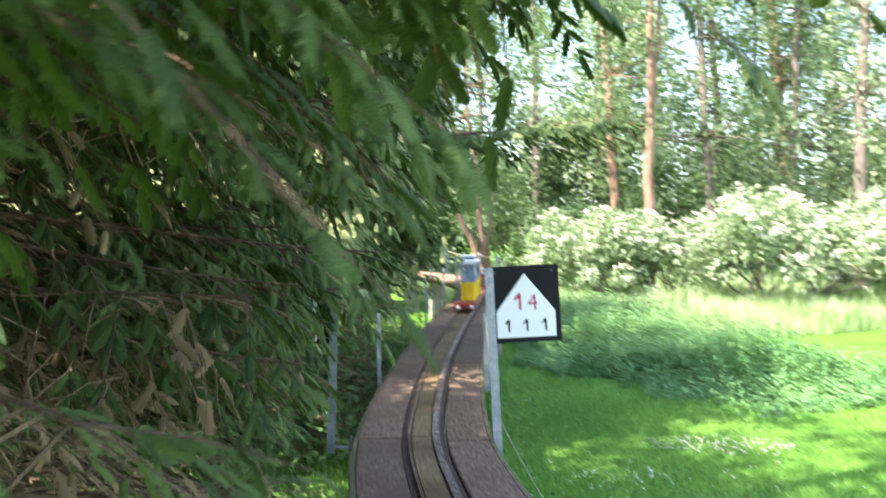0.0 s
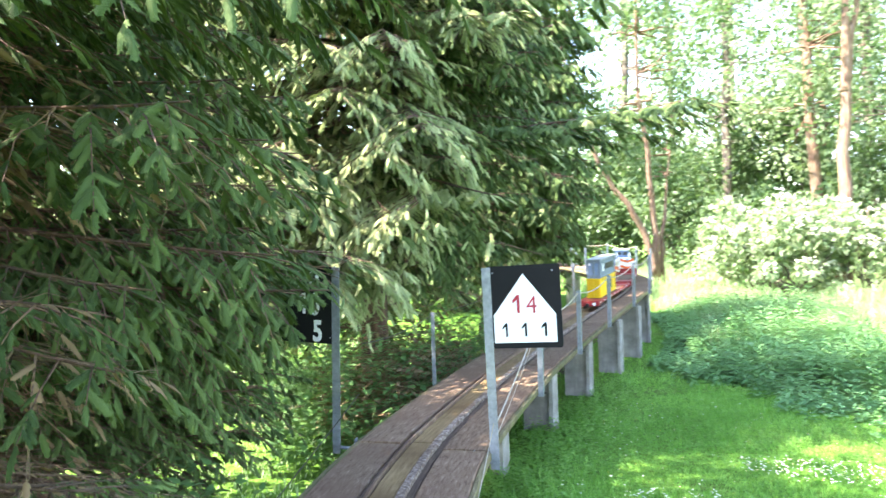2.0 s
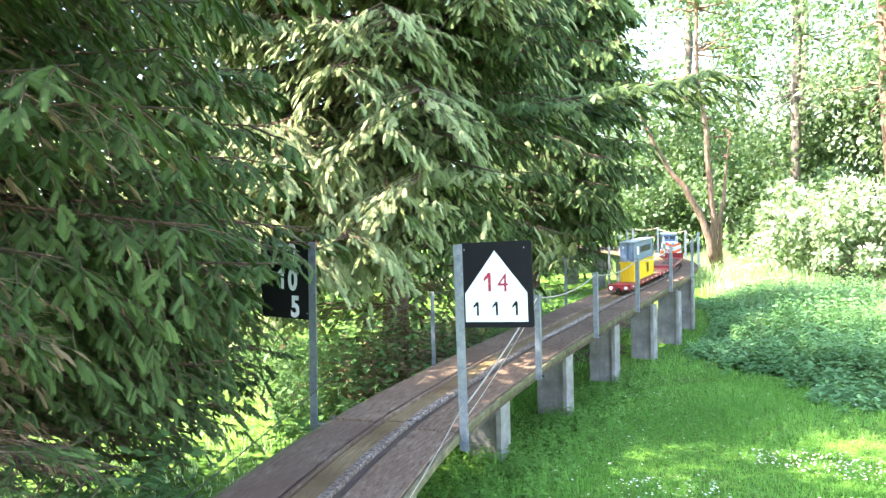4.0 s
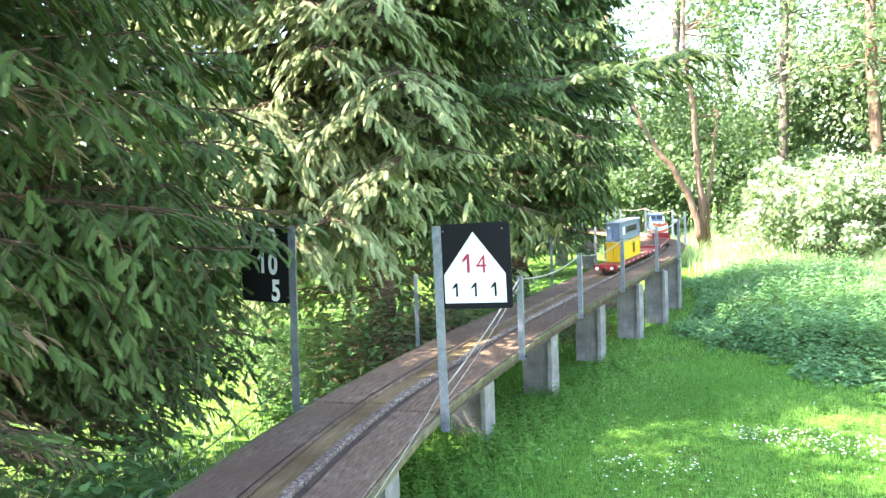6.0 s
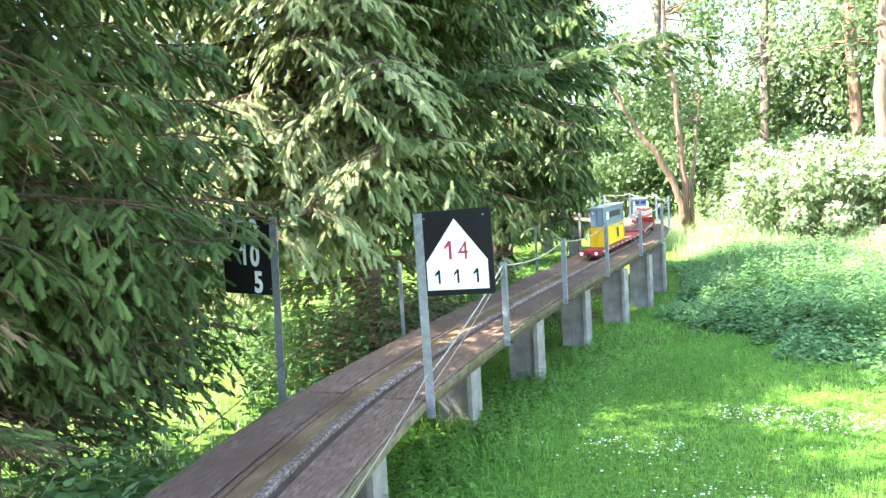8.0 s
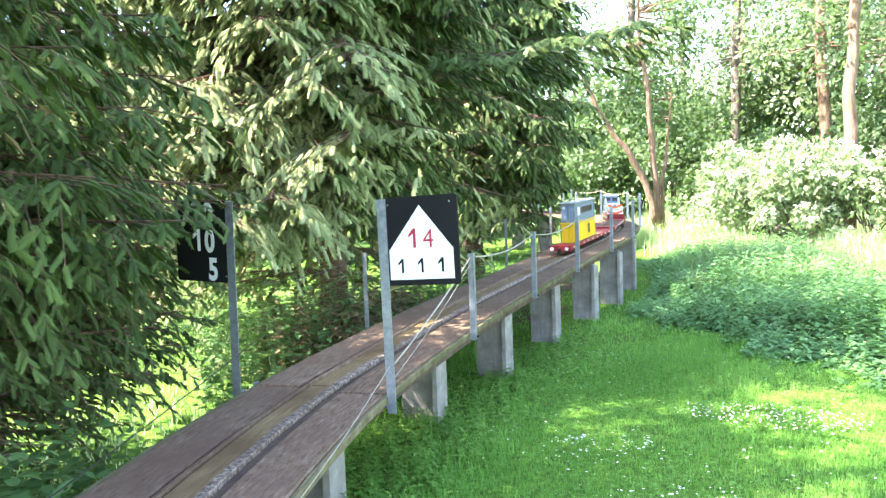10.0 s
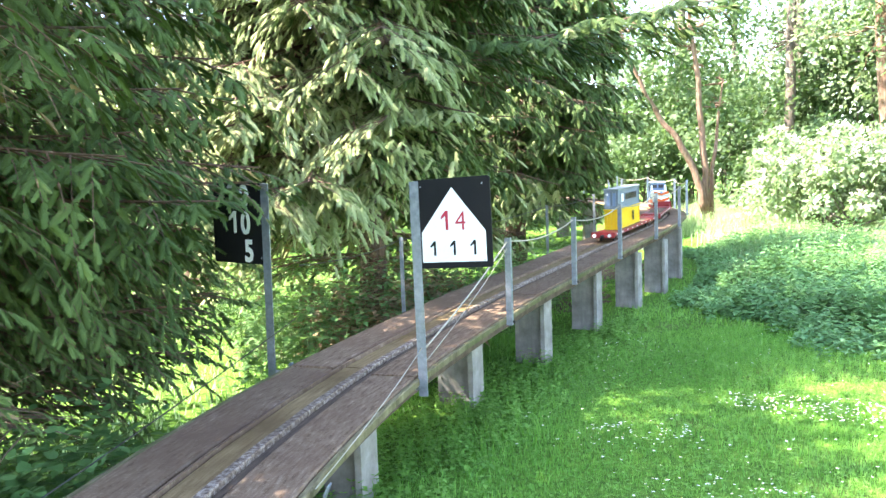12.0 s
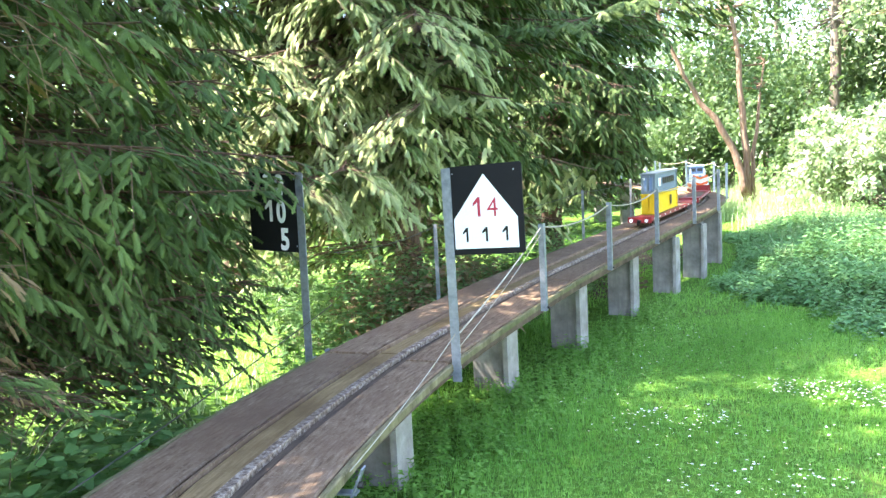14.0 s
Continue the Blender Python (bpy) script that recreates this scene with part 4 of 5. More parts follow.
# its neighbour behind the start of the walk
# its crown above 4.6 m is unseen and serves to shade the lawn
spruce((-3.55, -3.35, -0.05), 11.0, ring_of(r1, 1.4, 3.3, 8, 2.15, 0.14, 1.0, (0.3, 1.35), 14) + ring_of(r1, 1.5, 2.7, 6, 2.6, 0.20, 1.0, (1.1, 1.42)) + ring_of(r1, 1.8, 4.5, 5, 1.8, 0.25, 0.4, (2.3, 6.3), 14) + ring_of(r1, 4.6, 10.0, 6, 2.1, 0.3, 0.42, (0, 6.3), 12),
       0.21, 22, "Norway spruce with long drooping sprays", 0.15, pale=0.2, keep=0.36, shoot=0.085)
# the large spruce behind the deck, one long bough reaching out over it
# the high pale share paints sunlight on its sprays
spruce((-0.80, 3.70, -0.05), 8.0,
       # unseen crown above 4.9 m, thickened to put the right-hand boughs in shade
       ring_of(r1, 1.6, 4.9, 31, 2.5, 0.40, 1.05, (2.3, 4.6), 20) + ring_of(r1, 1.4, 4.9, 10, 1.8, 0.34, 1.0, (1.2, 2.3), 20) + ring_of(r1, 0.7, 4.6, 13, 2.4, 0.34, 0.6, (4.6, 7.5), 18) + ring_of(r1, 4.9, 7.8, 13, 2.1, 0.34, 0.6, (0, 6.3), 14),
       0.19, 23, "tall Norway spruce behind the deck, sunlight painted on its drooping sprays", 0.14, pale=0.75, gap=0.10, shoot=0.112, inner=(0.05, 0.30),
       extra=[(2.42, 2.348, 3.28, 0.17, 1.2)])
# a spruce in the gap between the two, standing further back
spruce((-3.4, 6.0, 0.0), 6.5, ring_of(r1, 1.5, 5.6, 15, 1.9, 0.34, 0.6, (0, 6.3), 18), 0.21, 26, "dark spruce standing back from the row", 0.15, False, pale=0.2, gap=0.13, shoot=0.10)
# spruces further along the row, dark since few shoots take the sunlit colour
# the ring above 5.2 m is added to deepen the shade below
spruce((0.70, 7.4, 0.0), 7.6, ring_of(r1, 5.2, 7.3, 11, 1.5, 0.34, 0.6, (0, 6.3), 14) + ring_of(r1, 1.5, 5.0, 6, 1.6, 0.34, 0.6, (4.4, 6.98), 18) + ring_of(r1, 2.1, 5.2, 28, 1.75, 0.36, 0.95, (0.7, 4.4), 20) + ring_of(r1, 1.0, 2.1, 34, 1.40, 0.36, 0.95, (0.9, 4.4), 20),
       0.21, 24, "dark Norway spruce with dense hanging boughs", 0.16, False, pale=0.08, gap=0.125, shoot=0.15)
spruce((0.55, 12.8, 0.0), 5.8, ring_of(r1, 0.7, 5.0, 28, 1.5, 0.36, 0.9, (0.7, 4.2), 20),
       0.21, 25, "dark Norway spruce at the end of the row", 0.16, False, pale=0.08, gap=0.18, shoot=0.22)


# ---------------------------------------------------------------- broad-leaved trees and bushes
def crown_leaves(rng, centres, radii, per, size, flat=0.7):
    """Leaves strewn round each clump's middle."""
    c = np.repeat(centres, per, 0)
    rr = np.repeat(radii, per)[:, None]
    d = rng.normal(0, 1, c.shape) * (1, 1, flat)
    d = unit(d) * rng.uniform(0.25, 1.0, (len(c), 1)) ** 0.6
    p = c + d * rr
    al = unit(d + rng.normal(0, 0.5, c.shape) - (0, 0, 0.35))
    sd = unit(np.cross(al, rng.normal(0, 1, c.shape)) + (0.3, 0, 0))
    return p, al, sd, size * rng.uniform(0.6, 1.25, len(p))


def limb_path(rng, a, b, wob):
    a, b = np.array(a, float), np.array(b, float)
    t = np.linspace(0, 1, 7)
    p = a + (b - a) * t[:, None]
    p[1:-1] += rng.normal(0, wob, (5, 3)) * (1, 1, 0.4)
    return p


def broad_tree(base, trunks, clumps, per, leaf, seed, label, bark, leafmat, name="broadleaf_tree", group="", clump_r=0.55, twigs=True, shape=None):
    """A tree from trunk lines (list of points, radius) and a crown of clumps round (centre, radius, count) masses."""
    rng = np.random.default_rng(seed)
    ob = thing(name, label, "tree", group, m=Matrix.Translation(base))
    ends = []
    for pts, r in trunks:
        pts = np.array(pts, float)
        t = np.linspace(0, 1, 3 * len(pts))
        q = np.stack([np.interp(t, np.linspace(0, 1, len(pts)), pts[:, k]) for k in range(3)], 1)
        q[1:-1] += rng.normal(0, r * 0.22, q[1:-1].shape) * (1, 1, 0)
        make("trunk", Shape().tube(q, [r * (1.25 if i == 0 else 1) * (1 - 0.72 * x) for i, x in enumerate(t)], 10), bark, ob, smooth=True)
        ends += [q[i] for i in range(len(q) // 3, len(q))]
    C, R = [], []
    for c, rad, n in clumps:
        d = unit(rng.normal(0, 1, (n, 3))) * rng.uniform(0.3, 1, (n, 1)) ** 0.5
        C.append(np.array(c) + d * np.array(rad))
        R.append(clump_r * rng.uniform(0.6, 1.25, n))
    C, R = np.concatenate(C), np.concatenate(R)
    if twigs:
        sh = Shape()
        single = name != "woodland_tree"
        ends = np.array(ends)
        for c in C[:: max(1, len(C) // 46)]:
            k = np.argmin(np.linalg.norm(ends - c, axis=1) + 0.5 * np.maximum(0, ends[:, 2] - c[2]))
            sh.tube(limb_path(rng, ends[k], c, 0.07), [0.035, 0.028, 0.022, 0.017, 0.012, 0.008, 0.005], 4)
            if single:
                make("limb", sh, bark, ob)
                sh = Shape()
        if not single:
            make("limb", sh, bark, ob)["kind"] = "stuff"
    p, al, sd, sz = crown_leaves(rng, C, R, per, leaf)
    v, f = spread(*(shape or leaf_shape()), p, al, sd, sz)
    tri_mesh("crown", v, f, leafmat, ob)["kind"] = "stuff"
    return ob


# the forked tree beyond the bend: one trunk leans away over the track
broad_tree((5.28, 14.0, 0.25),
           [([(0, 0, 0), (-0.03, 0, 1.4), (-0.16, 0, 3.2), (-0.34, 0.1, 4.6), (-0.3, 0.2, 8.0)], 0.09),
            ([(-0.02, -0.02, 0.3), (-0.22, -0.05, 1.1), (-0.64, -0.1, 1.95), (-1.04, -0.1, 2.4), (-1.55, -0.2, 3.3), (-2.0, -0.2, 4.6), (-2.2, -0.2, 6.0)], 0.088),
            ([(0.14, 0.1, 0), (0.16, 0.1, 1.2), (0.45, 0.3, 3.2)], 0.07)],
           [((-0.9, 0, 5.4), (2.6, 1.8, 1.7), 46), ((-0.2, 0, 7.6), (2.8, 2.2, 2.0), 46), ((0.5, 0.8, 3.6), (1.0, 0.9, 1.3), 18), ((-1.9, 0.8, 4.2), (1.0, 0.8, 0.9), 9)],
           70, 0.13, 31, "forked broadleaf tree with a leaning orange-brown trunk", WARM_BARK, LEAF)
# the straight pale-trunked tree behind the bushes
broad_tree((7.95, 10.9, 0.3),
           [([(0, 0, 0), (0.05, 0, 2.5), (0.16, 0, 5.0), (0.2, 0, 9.0)], 0.15), ([(0.1, 0, 3.9), (0.35, 0, 5.5), (0.6, 0, 8.0)], 0.08)],
           [((0.3, 0.5, 7.6), (2.6, 2.2, 2.2), 46), ((-1.6, 0.6, 5.0), (1.3, 1.0, 0.8), 12)],
           70, 0.12, 32, "tall slender tree with a pale orange trunk among flowering bushes", WARM_BARK, LEAF, twigs=False)


def bush(base, masses, per, leaf, seed, label, mat, blossom=0, clump_r=0.3):
    rng = np.random.default_rng(seed)
    ob = thing("flowering_bush" if blossom else "bush", label, "bush", "bushes at the meadow edge", m=Matrix.Translation(base))
    sh = Shape()
    C, R = [], []
    for c, rad, n in masses:
        d = unit(rng.normal(0, 1, (n, 3)))
        d[:, 2] = np.abs(d[:, 2]) * 1.0 - 0.75 * rng.random(n)
        C.append(np.array(c) + d * rng.uniform(0.55, 1, (n, 1)) * np.array(rad))
        R.append(clump_r * rng.uniform(0.6, 1.2, n))
        for e in C[-1][::4]:
            sh.tube(limb_path(rng, (c[0] * 0.5 + rng.uniform(-0.2, 0.2), c[1] * 0.5, -0.05), e, 0.06), [0.03, 0.025, 0.02, 0.016, 0.012, 0.008, 0.005], 4)
            make("stem", sh, GREY_BARK, ob)
            sh = Shape()
    C, R = np.concatenate(C), np.concatenate(R)
    p, al, sd, sz = crown_leaves(rng, C, R, per, leaf, 0.8)
    v, f = spread(*(small_leaf() if leaf > 0.14 else leaf_shape()), p, al, sd, sz)
    tri_mesh("foliage", v, f, mat, ob)["kind"] = "stuff"
    if blossom:
        k = rng.integers(0, len(C), blossom)
        d = unit(rng.normal(0, 1, (blossom, 3)) + (-0.35, -0.7, 0.9))
        q = C[k] + d * (R[k] * 1.0)[:, None]
        n = 12
        qq = np.repeat(q, n, 0) + rng.normal(0, 0.042, (blossom * n, 3)) * (1, 1, 0.45)
        a2 = unit(rng.normal(0, 1, qq.shape) + (0, 0, 0.3))
        v, f = spread(*leaf_shape(), qq, a2, unit(np.cross(a2, rng.normal(0, 1, qq.shape)) + 1e-4), rng.uniform(0.04, 0.075, len(qq)))
        tri_mesh("blossom", v, f, BLOSSOM, ob, )["kind"] = "stuff"
    return ob


bush((9.0, 8.7, 0.25), [((0, 0, 1.1), (1.6, 1.2, 1.45), 62), ((1.9, -0.5, 1.0), (1.5, 1.2, 1.2), 50)], 90, 0.12, 41, "elder bush thick with cream flower heads in full sun", LEAF_SUNLIT, 420)
bush((6.75, 10.4, 0.3), [((0, 0, 0.95), (1.15, 0.9, 1.2), 44), ((-0.75, 0.9, 0.8), (0.9, 0.9, 1.0), 30)], 90, 0.12, 42, "bush with cream blossom among leaves coloured pale as in sun", LEAF_SUNLIT, 230)
bush((7.75, 9.9, 0.3), [((0, 0, 0.9), (0.9, 0.8, 1.15), 34)], 90, 0.12, 54, "sunlit elder bush covered in cream flower heads", LEAF_SUNLIT, 170)
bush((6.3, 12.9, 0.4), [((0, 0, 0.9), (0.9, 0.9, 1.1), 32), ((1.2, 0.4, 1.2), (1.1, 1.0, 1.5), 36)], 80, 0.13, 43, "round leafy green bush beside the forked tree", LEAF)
bush((12.3, 7.4, 0.2), [((0, 0, 0.9), (1.6, 1.3, 1.2), 50), ((1.5, -1.5, 0.9), (1.4, 1.2, 1.1), 40)], 80, 0.13, 44, "bush with cream flower heads and sunlit-coloured leaves at the lawn edge", LEAF_SUNLIT, 200)
# the darker leaf copy is chosen here to stand for the wood's shade
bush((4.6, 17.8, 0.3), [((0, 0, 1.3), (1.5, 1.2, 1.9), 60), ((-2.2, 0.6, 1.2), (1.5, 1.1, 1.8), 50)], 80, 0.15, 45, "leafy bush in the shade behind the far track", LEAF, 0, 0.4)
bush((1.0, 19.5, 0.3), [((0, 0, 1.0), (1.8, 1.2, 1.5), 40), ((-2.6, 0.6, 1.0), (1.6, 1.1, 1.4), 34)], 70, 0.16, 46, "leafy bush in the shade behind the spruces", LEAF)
bush((-4.5, 11.5, 0.0), [((0, 0, 1.2), (1.9, 1.2, 1.7), 40), ((-2.8, -0.6, 1.2), (1.9, 1.1, 1.7), 40)], 60, 0.17, 48, "hedge bush across the back lawn, sunlight put into its leaf colour", LEAF_SUNLIT)
bush((-9.5, 9.0, 0.0), [((0, 0, 1.2), (1.9, 1.4, 1.8), 40), ((-1.8, -2.4, 1.2), (1.9, 1.6, 1.8), 40)], 60, 0.18, 49, "hedge bush across the back lawn, sunlight put into its leaf colour", LEAF_SUNLIT)
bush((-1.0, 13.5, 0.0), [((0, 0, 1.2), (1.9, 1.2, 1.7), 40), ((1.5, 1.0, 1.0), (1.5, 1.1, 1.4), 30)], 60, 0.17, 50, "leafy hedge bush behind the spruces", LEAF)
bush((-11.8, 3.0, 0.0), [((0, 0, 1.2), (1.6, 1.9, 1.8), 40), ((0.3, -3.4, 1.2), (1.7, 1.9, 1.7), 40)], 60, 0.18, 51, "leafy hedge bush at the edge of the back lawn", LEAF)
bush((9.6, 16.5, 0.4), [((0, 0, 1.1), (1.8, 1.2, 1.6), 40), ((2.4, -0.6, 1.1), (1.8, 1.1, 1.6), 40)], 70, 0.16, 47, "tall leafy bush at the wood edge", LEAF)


def wood_tree(seed, h, crown, leafmat, bark, n, leaf=0.15):
    """A slim woodland tree, crown from part way up."""
    rng = np.random.default_rng(seed)
    tr = [([(0, 0, 0), (rng.uniform(-.2, .2), 0, h * 0.3), (rng.uniform(-.4, .4), rng.uniform(-.3, .3), h * 0.7), (rng.uniform(-.5, .5), 0, h)], 0.10 + 0.005 * h)]
    cl = [((rng.uniform(-0.6, 0.6), rng.uniform(-0.6, 0.6), h * (0.30 + 0.65 * k / 5)), (crown * rng.uniform(0.7, 1.1) * (1 - 0.09 * k), crown * rng.uniform(0.7, 1.1) * (1 - 0.09 * k), h * 0.10), n // 6) for k in range(6)]
    return broad_tree((0, 0, -30), tr, cl, 74, leaf, seed, "slim woodland tree with an open leafy crown", bark, leafmat, "woodland_tree", "trees of the wood edge", 0.75, shape=small_leaf())


protos = [wood_tree(61, 12, 2.4, LEAF, GREY_BARK, 66), wood_tree(62, 14, 2.2, LEAF_SUNLIT, GREY_BARK, 60), wood_tree(63, 13, 2.7, LEAF_SUNLIT, WARM_BARK, 66)]
spots = [(11.3, 13.2), (13.5, 10.5), (15.0, 14.5), (12.5, 17.5), (9.2, 19.5), (16.5, 9.0), (17.5, 18.5), (6.3, 20.5), (13.8, 22), (20.0, 13.0), (18.0, 5.5),
         (3.2, 23), (0.2, 22.5), (-3.0, 21), (-6.0, 19), (-12.5, 19.0), (-16, 15), (-18.5, 10), (-19, 6), (21.5, 7.5), (22, 20), (9.5, 25), (-19.5, 2), (-19, -3), (-1.5, 27), (5.0, 27.5), (16.5, 26), (26, 14), (24, 2), (10.2, 16.0), (12.0, 20.0), (14.6, 17.0), (16.2, 11.6), (18.6, 16.4), (11.0, 23.4), (19.5, 19.8), (14.2, 13.4)]
rt = random.Random(9)
for i, (x, y) in enumerate(spots):
    p = protos[i % 3]
    sc = rt.uniform(0.85, 1.2)
    m = Matrix.Translation((x, y, 0.15)) @ pose(0, 0, 0, 0, 0, rt.uniform(0, 360))
    if i < 3:
        p.matrix_basis = m
    else:
        copy_thing(p, m).scale = (sc, sc, sc * rt.uniform(0.95, 1.1))

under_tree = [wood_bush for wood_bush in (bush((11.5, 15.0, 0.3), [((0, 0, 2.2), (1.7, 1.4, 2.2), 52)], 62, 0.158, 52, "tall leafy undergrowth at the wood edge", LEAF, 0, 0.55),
                                          bush((14.5, 12.0, 0.3), [((0, 0, 2.0), (1.8, 1.5, 2.1), 52)], 62, 0.158, 53, "tall undergrowth at the wood edge, leaves coloured as sunlit", LEAF_SUNLIT, 0, 0.55))]
for i, (x, y, sc) in enumerate([(8.0, 21.0, 1.2), (17.0, 12.0, 1.2), (18.5, 9.0, 1.1), (5.0, 23.0, 1.3), (11.8, 20.5, 1.4), (15.5, 18.0, 1.3), (19.5, 15.5, 1.4), (2.0, 25.0, 1.4), (-2.5, 18.0, 1.2), (-6.5, 15.0, 1.2),
                                (20.5, 4.5, 1.2), (-10.5, 14.0, 1.3), (-14.0, 7.0, 1.3), (22.5, 10.0, 1.5), (7.0, 17.5, 0.9), (-14.5, -1.5, 1.3), (13.0, 25.5, 1.6), (20.0, 22.5, 1.6), (5.4, 20.0, 1.2), (25.0, 18.0, 1.7), (7.6, 23.5, 1.5), (9.6, 22.0, 1.3), (6.4, 18.6, 1.0)]):
    copy_thing(under_tree[i % 2], Matrix.Translation((x, y, 0.1)) @ pose(0, 0, 0, 0, 0, rt.uniform(0, 360))).scale = (sc, sc, sc * rt.uniform(0.85, 1.15))


# ---------------------------------------------------------------- herbs, grass and flowers
def clear_ground(x, y):
    """Keeps growth off the deck: distance to the middle of the track."""
    p = np.stack([x, y], 1)
    return np.sqrt(((p[:, None] - TRACK[None, ::4, :2]) ** 2).sum(-1).min(1))


def blades(name, n, area, h, w, seed, label, mat, dens=None, lean=0.35, tuft=1):
    rng = np.random.default_rng(seed)
    x0, x1, y0, y1 = area
    x, y = rng.uniform(x0, x1, n), rng.uniform(y0, y1, n)
    if dens is not None:
        keep = rng.random(n) < dens(x, y)
        x, y = x[keep], y[keep]
    if tuft > 1:
        x = np.repeat(x, tuft) + rng.normal(0, h * 0.25, len(x) * tuft)
        y = np.repeat(y, tuft) + rng.normal(0, h * 0.25, len(y) * tuft)
    k = len(x)
    hh = h * rng.uniform(0.5, 1.3, k) * (0.75 + 0.35 * np.sin(x * 2.1 + 1.3 * y) * np.sin(y * 1.7 - x))
    t = rng.uniform(0, 2 * math.pi, k)
    ln = rng.uniform(0, lean, k) * 2
    b = np.stack([x, y, ground_height(x, y) - 0.004], 1)
    s = np.stack([np.cos(t), np.sin(t), 0 * t], 1) * (w * rng.uniform(0.6, 1.2, k))[:, None] * 0.5
    d = np.stack([-np.sin(t), np.cos(t), 0 * t], 1)
    mid = b + d * (hh * ln * 0.35)[:, None] + np.array((0, 0, 1.0)) * (hh * 0.6)[:, None]
    tip = b + d * (hh * ln)[:, None] + np.array((0, 0, 1.0)) * (hh * (1 - 0.25 * ln))[:, None]
    if h < 0.1:
        v = np.stack([b - s, b + s, tip], 1).reshape(-1, 3)
        f = np.arange(3 * k).reshape(-1, 3)
    else:
        v = np.stack([b - s, b + s, mid - s * 0.7, mid + s * 0.7, tip], 1).reshape(-1, 3)
        o = (np.arange(k) * 5)[:, None, None]
        f = (np.array([(0, 1, 3), (0, 3, 2), (2, 3, 4)])[None] + o).reshape(-1, 3)
    return tagged(tri_mesh(name, v, f, mat), label, "grass", kind="stuff")


def lawn_density(x, y):
    d = clear_ground(x, y)
    return np.clip((d - 0.02) * 1.6, 0.12, 1) * (0.72 + 0.28 * np.sin(x * 3.1) * np.sin(y * 2.3 + 1))


blades("lawn_grass", 170000, (-0.6, 3.6, -2.2, 3.6), 0.046, 0.0065, 71, "short mown lawn grass in full green", GRASS, lawn_density)
blades("lawn_grass", 70000, (-0.2, 7.0, 2.6, 12.0), 0.07, 0.011, 72, "short lawn grass in full green", GRASS, lawn_density)
blades("lawn_grass", 22000, (3.4, 9.0, -3.0, 5.0), 0.065, 0.016, 73, "short lawn grass in full green", GRASS)
blades("meadow_grass", 38000, (3.4, 12.0, 6.0, 13.5), 0.50, 0.014, 74, "tall pale meadow grass in the sun", TALL_GRASS, lambda x, y: np.clip((x - 0.34 * y - 0.25) * 0.8, 0, 1) * np.clip((clear_ground(x, y) - 0.85) * 2, 0, 1), 0.5)
blades("meadow_grass", 15000, (3.5, 10.0, 12.0, 18.0), 0.50, 0.014, 75, "tall meadow grass round the trees", TALL_GRASS, lambda x, y: np.clip((clear_ground(x, y) - 0.35) * 2, 0, 1), 0.5)
# mown lawn in the paler meadow colour, which stands for strong sun
blades("lawn_grass", 22000, (-8.0, 0.0, 0.2, 9.0), 0.08, 0.018, 76, "lawn grass behind the spruces, coloured pale for the sun on it", TALL_GRASS, lambda x, y: np.clip((clear_ground(x, y) - 0.3) * 2, 0, 1))
blades("long_grass", 2400, (-0.9, 2.8, -1.2, 4.6), 0.13, 0.006, 77, "longer untrimmed grass along the pillars", GRASS, lambda x, y: np.exp(-((clear_ground(x, y) - 0.42) / 0.22) ** 2), 0.5, 3)


def herbs(name, spots_xy, h, leaf, seed, label, mat, rows=6, shape=None, slope=False):
    """Upright herbs: a stem each, with leaves in crossed pairs, smaller towards the top."""
    rng = np.random.default_rng(seed)
    x, y = spots_xy[:, 0], spots_xy[:, 1]
    n = len(x)
    hh = h * rng.uniform(0.55, 1.15, n)
    if slope:
        hh *= np.clip((x - np.interp(y, [1.5, 3, 4, 5, 6.4, 8.3, 10], [3.3, 2.75, 2.6, 2.4, 2.6, 3.2, 3.7])) / 1.3, 0.25, 1) * np.clip((y - 1.2) / 2.0, 0.4, 1) * (0.8 + 0.3 * np.sin(1.9 * x) * np.sin(2.3 * y))
    b = np.stack([x, y, ground_height(x, y) - 0.01], 1)
    ln = rng.normal(0, 0.14, (n, 2))
    top = b + np.stack([ln[:, 0] * hh, ln[:, 1] * hh, hh], 1)
    P, A, S, Z = [], [], [], []
    for r in range(rows):
        t = 0.22 + 0.78 * r / (rows - 1)
        p = b + (top - b) * t
        a0 = rng.uniform(0, 6.3, n) if r == 0 else a0 + math.pi / 2 + rng.normal(0, 0.25, n)
        for k in (0, math.pi):
            al = np.stack([np.cos(a0 + k), np.sin(a0 + k), rng.uniform(-0.45, 0.35, n) + (0.5 if r == rows - 1 else 0)], 1)
            al = unit(al)
            P.append(p)
            A.append(al)
            S.append(unit(np.cross(al, np.array((0, 0, 1.0)))) + rng.normal(0, 0.15, (n, 3)))
            Z.append(leaf * rng.uniform(0.7, 1.2, n) * (1.1 - 0.55 * t))
    P, A, S, Z = map(np.concatenate, (P, A, S, Z))
    if clear_of_way is not None:
        g = clear_of_way(P + A * Z[:, None], 0.2, -1.0)
        P, A, S, Z = P[g], A[g], S[g], Z[g]
    v, f = spread(*(shape or leaf_shape()), P, A, unit(S), Z)
    w = 0.0025
    sv = np.stack([b + (w, 0, 0), b - (w, 0, 0), b + (0, w, 0), top], 1).reshape(-1, 3)
    o = (np.arange(n) * 4)[:, None, None]
    sf = (np.array([(0, 2, 3), (2, 1, 3), (1, 0, 3)])[None] + o).reshape(-1, 3) + len(v)
    return tagged(tri_mesh(name, np.concatenate([v, sv]), np.concatenate([f, sf]), mat), label, "plants", kind="stuff")


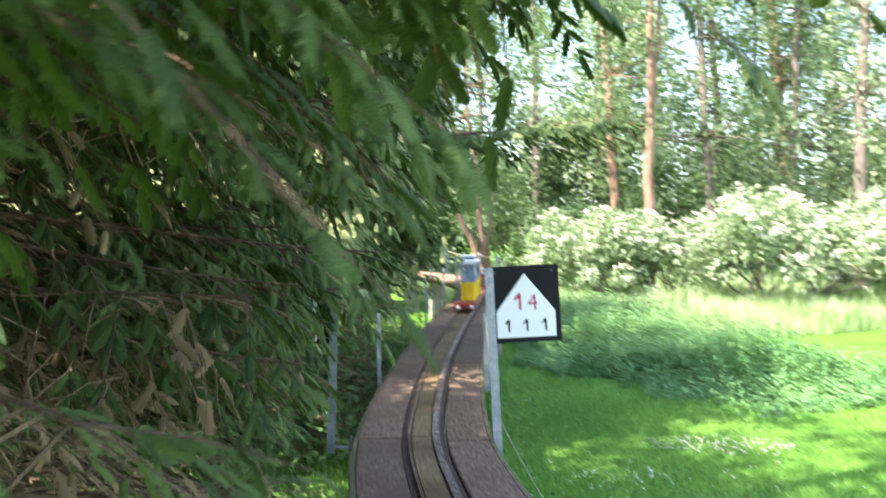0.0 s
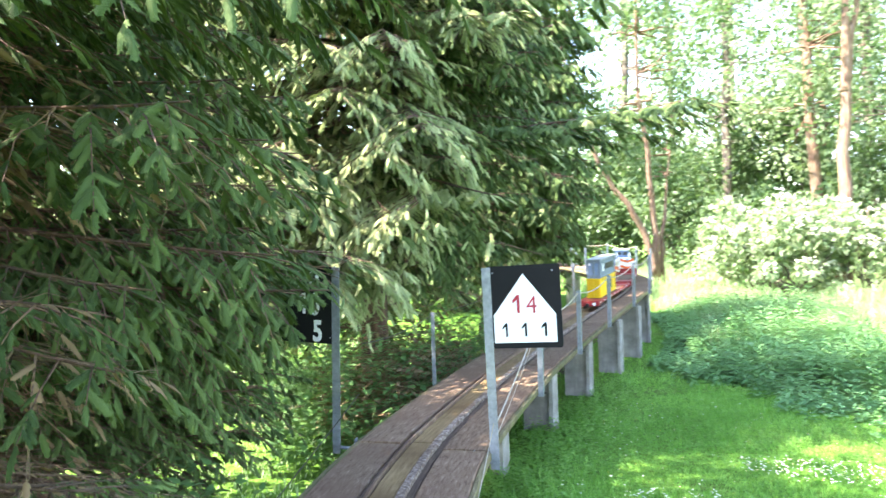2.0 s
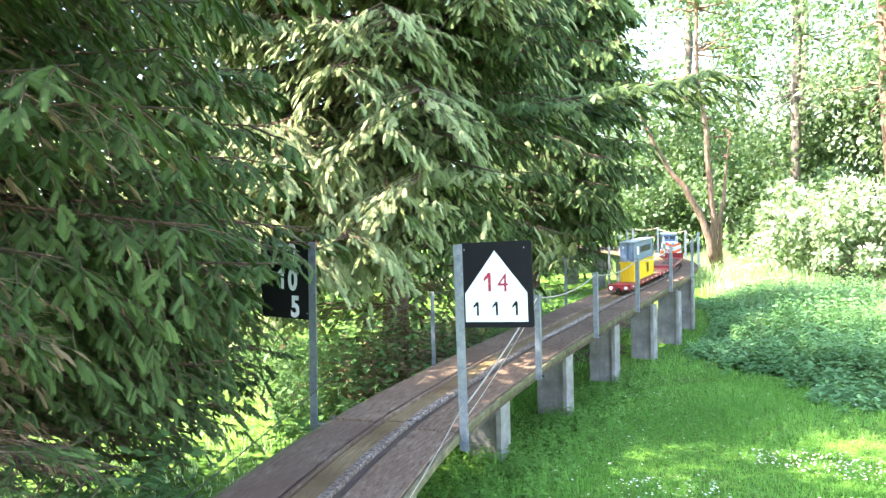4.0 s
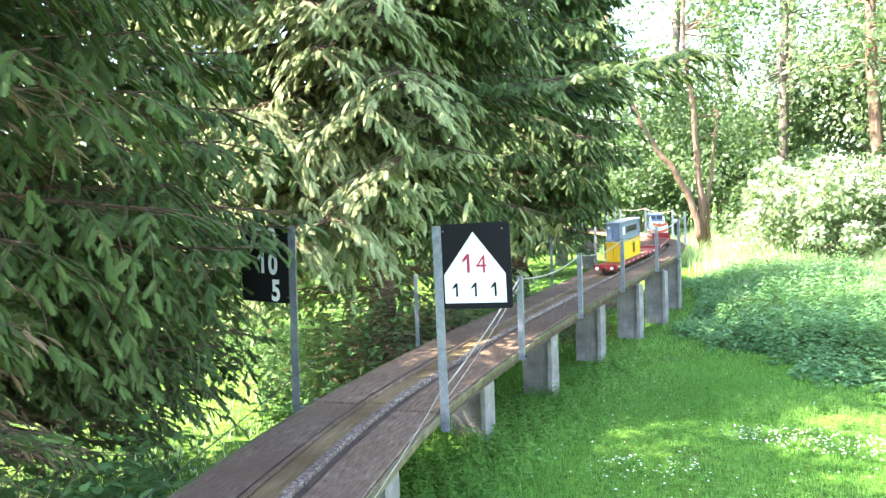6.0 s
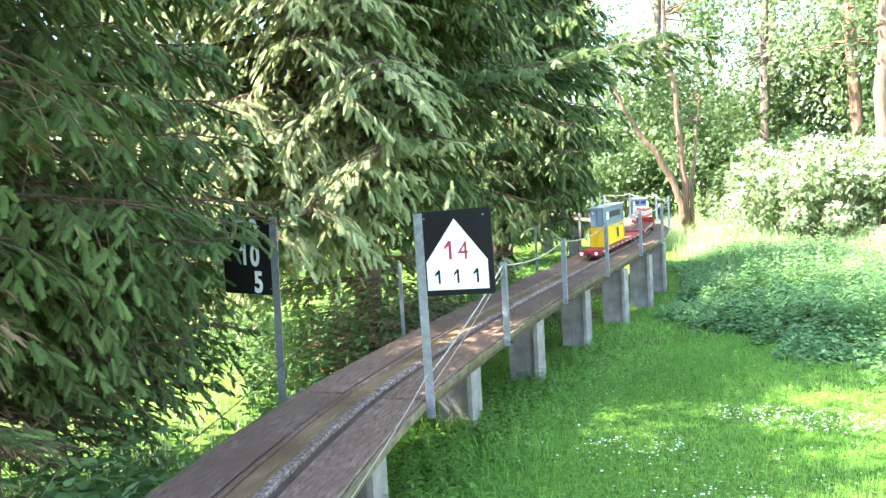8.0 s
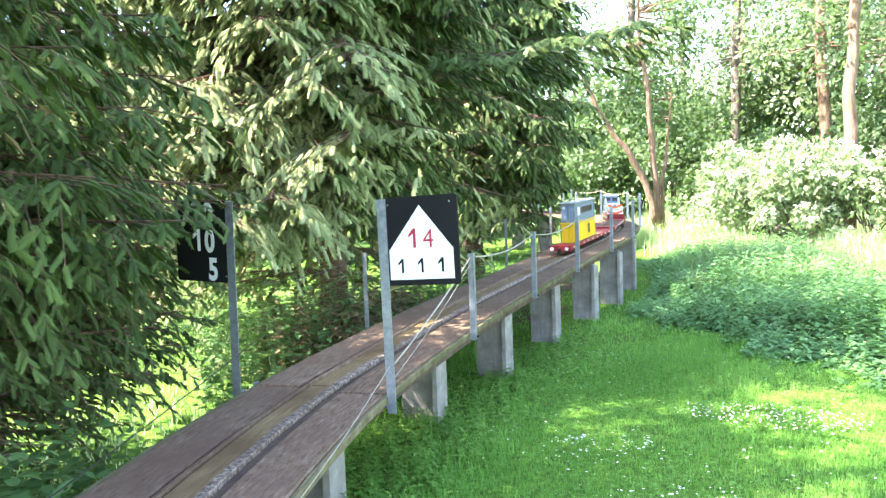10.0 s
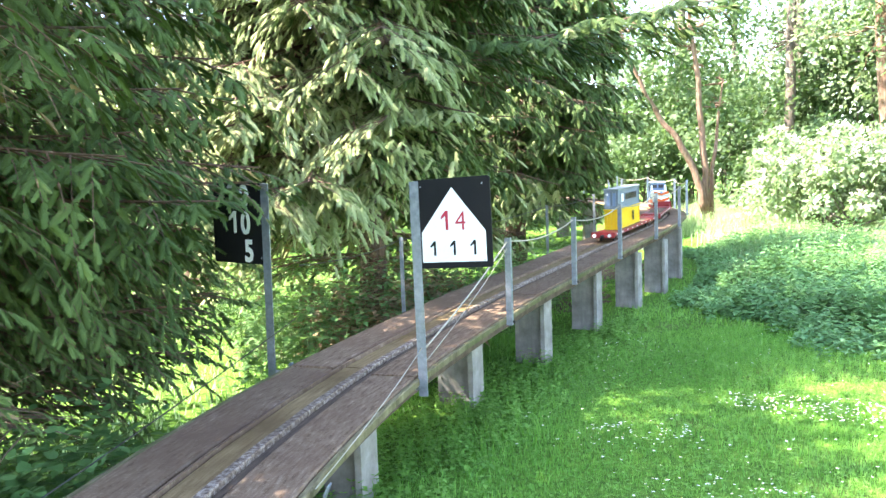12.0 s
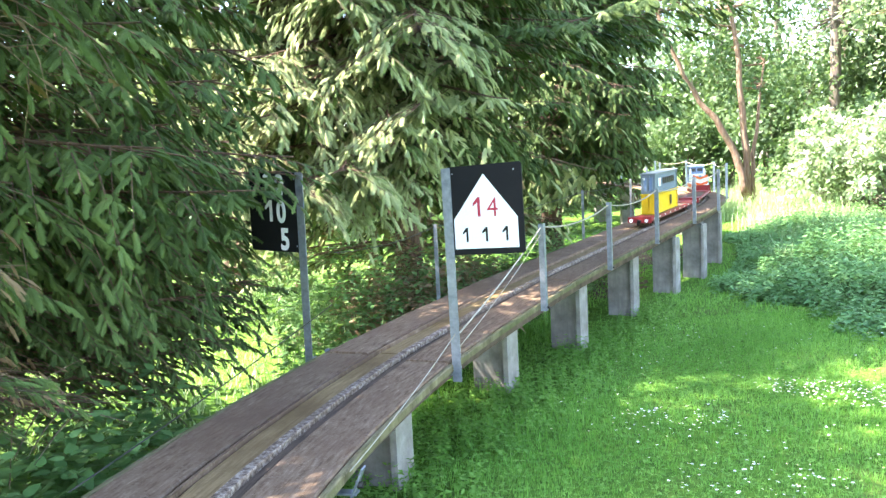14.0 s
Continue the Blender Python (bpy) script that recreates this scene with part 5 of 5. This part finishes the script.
def scatter(seed, n, cx, cy, rx, ry, turn=0.0):
    rng = np.random.default_rng(seed)
    a, r = rng.uniform(0, 6.3, n), np.sqrt(rng.random(n))
    u, w = r * np.cos(a) * rx, r * np.sin(a) * ry
    c, s = math.cos(turn), math.sin(turn)
    return np.stack([cx + u * c - w * s, cy + u * s + w * c], 1)


near_bed = np.concatenate([scatter(81, 130, -1.55, -0.85, 0.6, 0.6), scatter(82, 120, -1.22, -1.35, 0.3, 0.55)])
herbs("nettles", near_bed, 0.62, 0.105, 83, "green nettles with toothed leaves crowding the deck edge", NETTLE, 6, toothed_leaf())
rp2 = np.random.default_rng(84)
py = rp2.uniform(1.7, 9.8, 4400)
bx = np.interp(py, [1.5, 3, 4, 5, 6.4, 8.3, 10], [3.5, 2.95, 2.8, 2.6, 2.8, 3.4, 3.9]) + 2.6 * rp2.random(4400) ** 1.25 + 0.25 * np.sin(3.1 * py) * np.sin(1.3 * py) + rp2.normal(0, 0.16, 4400)
patch = np.stack([bx, py], 1)
patch = patch[clear_ground(bx, py) > 0.55]
herbs("nettles", patch, 0.56, 0.095, 86, "thick patch of green nettles and weeds at the lawn edge", NETTLE_LIT, 6, small_leaf(), True)
under = np.concatenate([scatter(87, 380, -0.70, 2.5, 0.75, 1.3, -0.4), scatter(88, 330, 0.55, 5.2, 0.6, 1.6, -0.45)])
under = under[clear_ground(under[:, 0], under[:, 1]) > 0.45]
herbs("brambles", under, 0.85, 0.10, 90, "leafy bramble undergrowth beneath the spruces", NETTLE, 6)
clover = np.concatenate([scatter(103, 4200, 1.5, 0.6, 1.8, 2.6), scatter(104, 2500, 2.2, 3.2, 2.0, 2.4)])
clover = clover[clear_ground(clover[:, 0], clover[:, 1]) > 0.4]
herbs("clover", clover, 0.045, 0.034, 105, "clover and small weeds growing among the lawn grass", WEED, 2, small_leaf())
dry = scatter(101, 420, -0.45, 2.75, 0.6, 1.0, -0.4)
dry = dry[clear_ground(dry[:, 0], dry[:, 1]) > 0.45]
herbs("dry_leaves", dry, 0.75, 0.11, 102, "withered brown leaves and stalks beneath the spruce", DEAD_NEEDLE, 5)
edge = scatter(91, 2600, 0.7, 1.3, 3.6, 0.75, 1.1)
edge = edge[(clear_ground(edge[:, 0], edge[:, 1]) > 0.05) & (clear_ground(edge[:, 0], edge[:, 1]) < np.random.default_rng(93).uniform(0.3, 0.65, len(edge)))]
herbs("weeds", edge, 0.13, 0.048, 92, "low weeds growing along the foot of the pillars", WEED, 4)


def daisies():
    rng = np.random.default_rng(95)
    pts = np.concatenate([scatter(96, 330, 2.15, 1.0, 0.55, 0.24, -0.4), scatter(97, 70, 1.25, -0.25, 0.4, 0.2), scatter(98, 90, 1.05, 0.5, 0.35, 0.25), scatter(99, 200, 1.6, 1.5, 1.5, 1.9), scatter(100, 60, 0.9, 3.0, 0.7, 0.7)])
    pts = pts[clear_ground(pts[:, 0], pts[:, 1]) > 0.5]
    n = len(pts)
    P = np.stack([pts[:, 0], pts[:, 1], ground_height(pts[:, 0], pts[:, 1]) + rng.uniform(0.05, 0.085, n)], 1)
    v, f = [], []
    k = 10
    for j in range(k):
        a0, a1 = 2 * math.pi * (j - 0.42) / k, 2 * math.pi * (j + 0.42) / k
        m = len(v)
        v += [(0, 0, 0), (math.cos(a0), math.sin(a0), 0.12), (math.cos(a1), math.sin(a1), 0.12)]
        f.append((m, m + 1, m + 2))
    al = unit(rng.normal(0, 0.35, (n, 3)) * (1, 1, 0.2) + (0, 1, 0.0))
    sd = unit(np.cross(al, np.array((0, 0, 1.0))) + rng.normal(0, 0.2, (n, 3)))
    vv, ff = spread(np.array(v), np.array(f), P, al, sd, rng.uniform(0.0045, 0.0078, n))
    ob = tagged(tri_mesh("daisies", vv, ff, PETAL), "white daisies scattered over the lawn", "daisies", kind="stuff")
    b = np.stack([np.array((math.cos(t), math.sin(t), 0.0)) for t in np.linspace(0, 2 * math.pi, 7)[:-1]] + [np.array((0, 0, 0.7))])
    bf = np.array([(i, (i + 1) % 6, 6) for i in range(6)])
    vv, ff = spread(b, bf, P + (0, 0, 0.0015), al, sd, np.full(n, 0.0025))
    tri_mesh("flower_centre", vv, ff, YOLK, ob)


daisies()
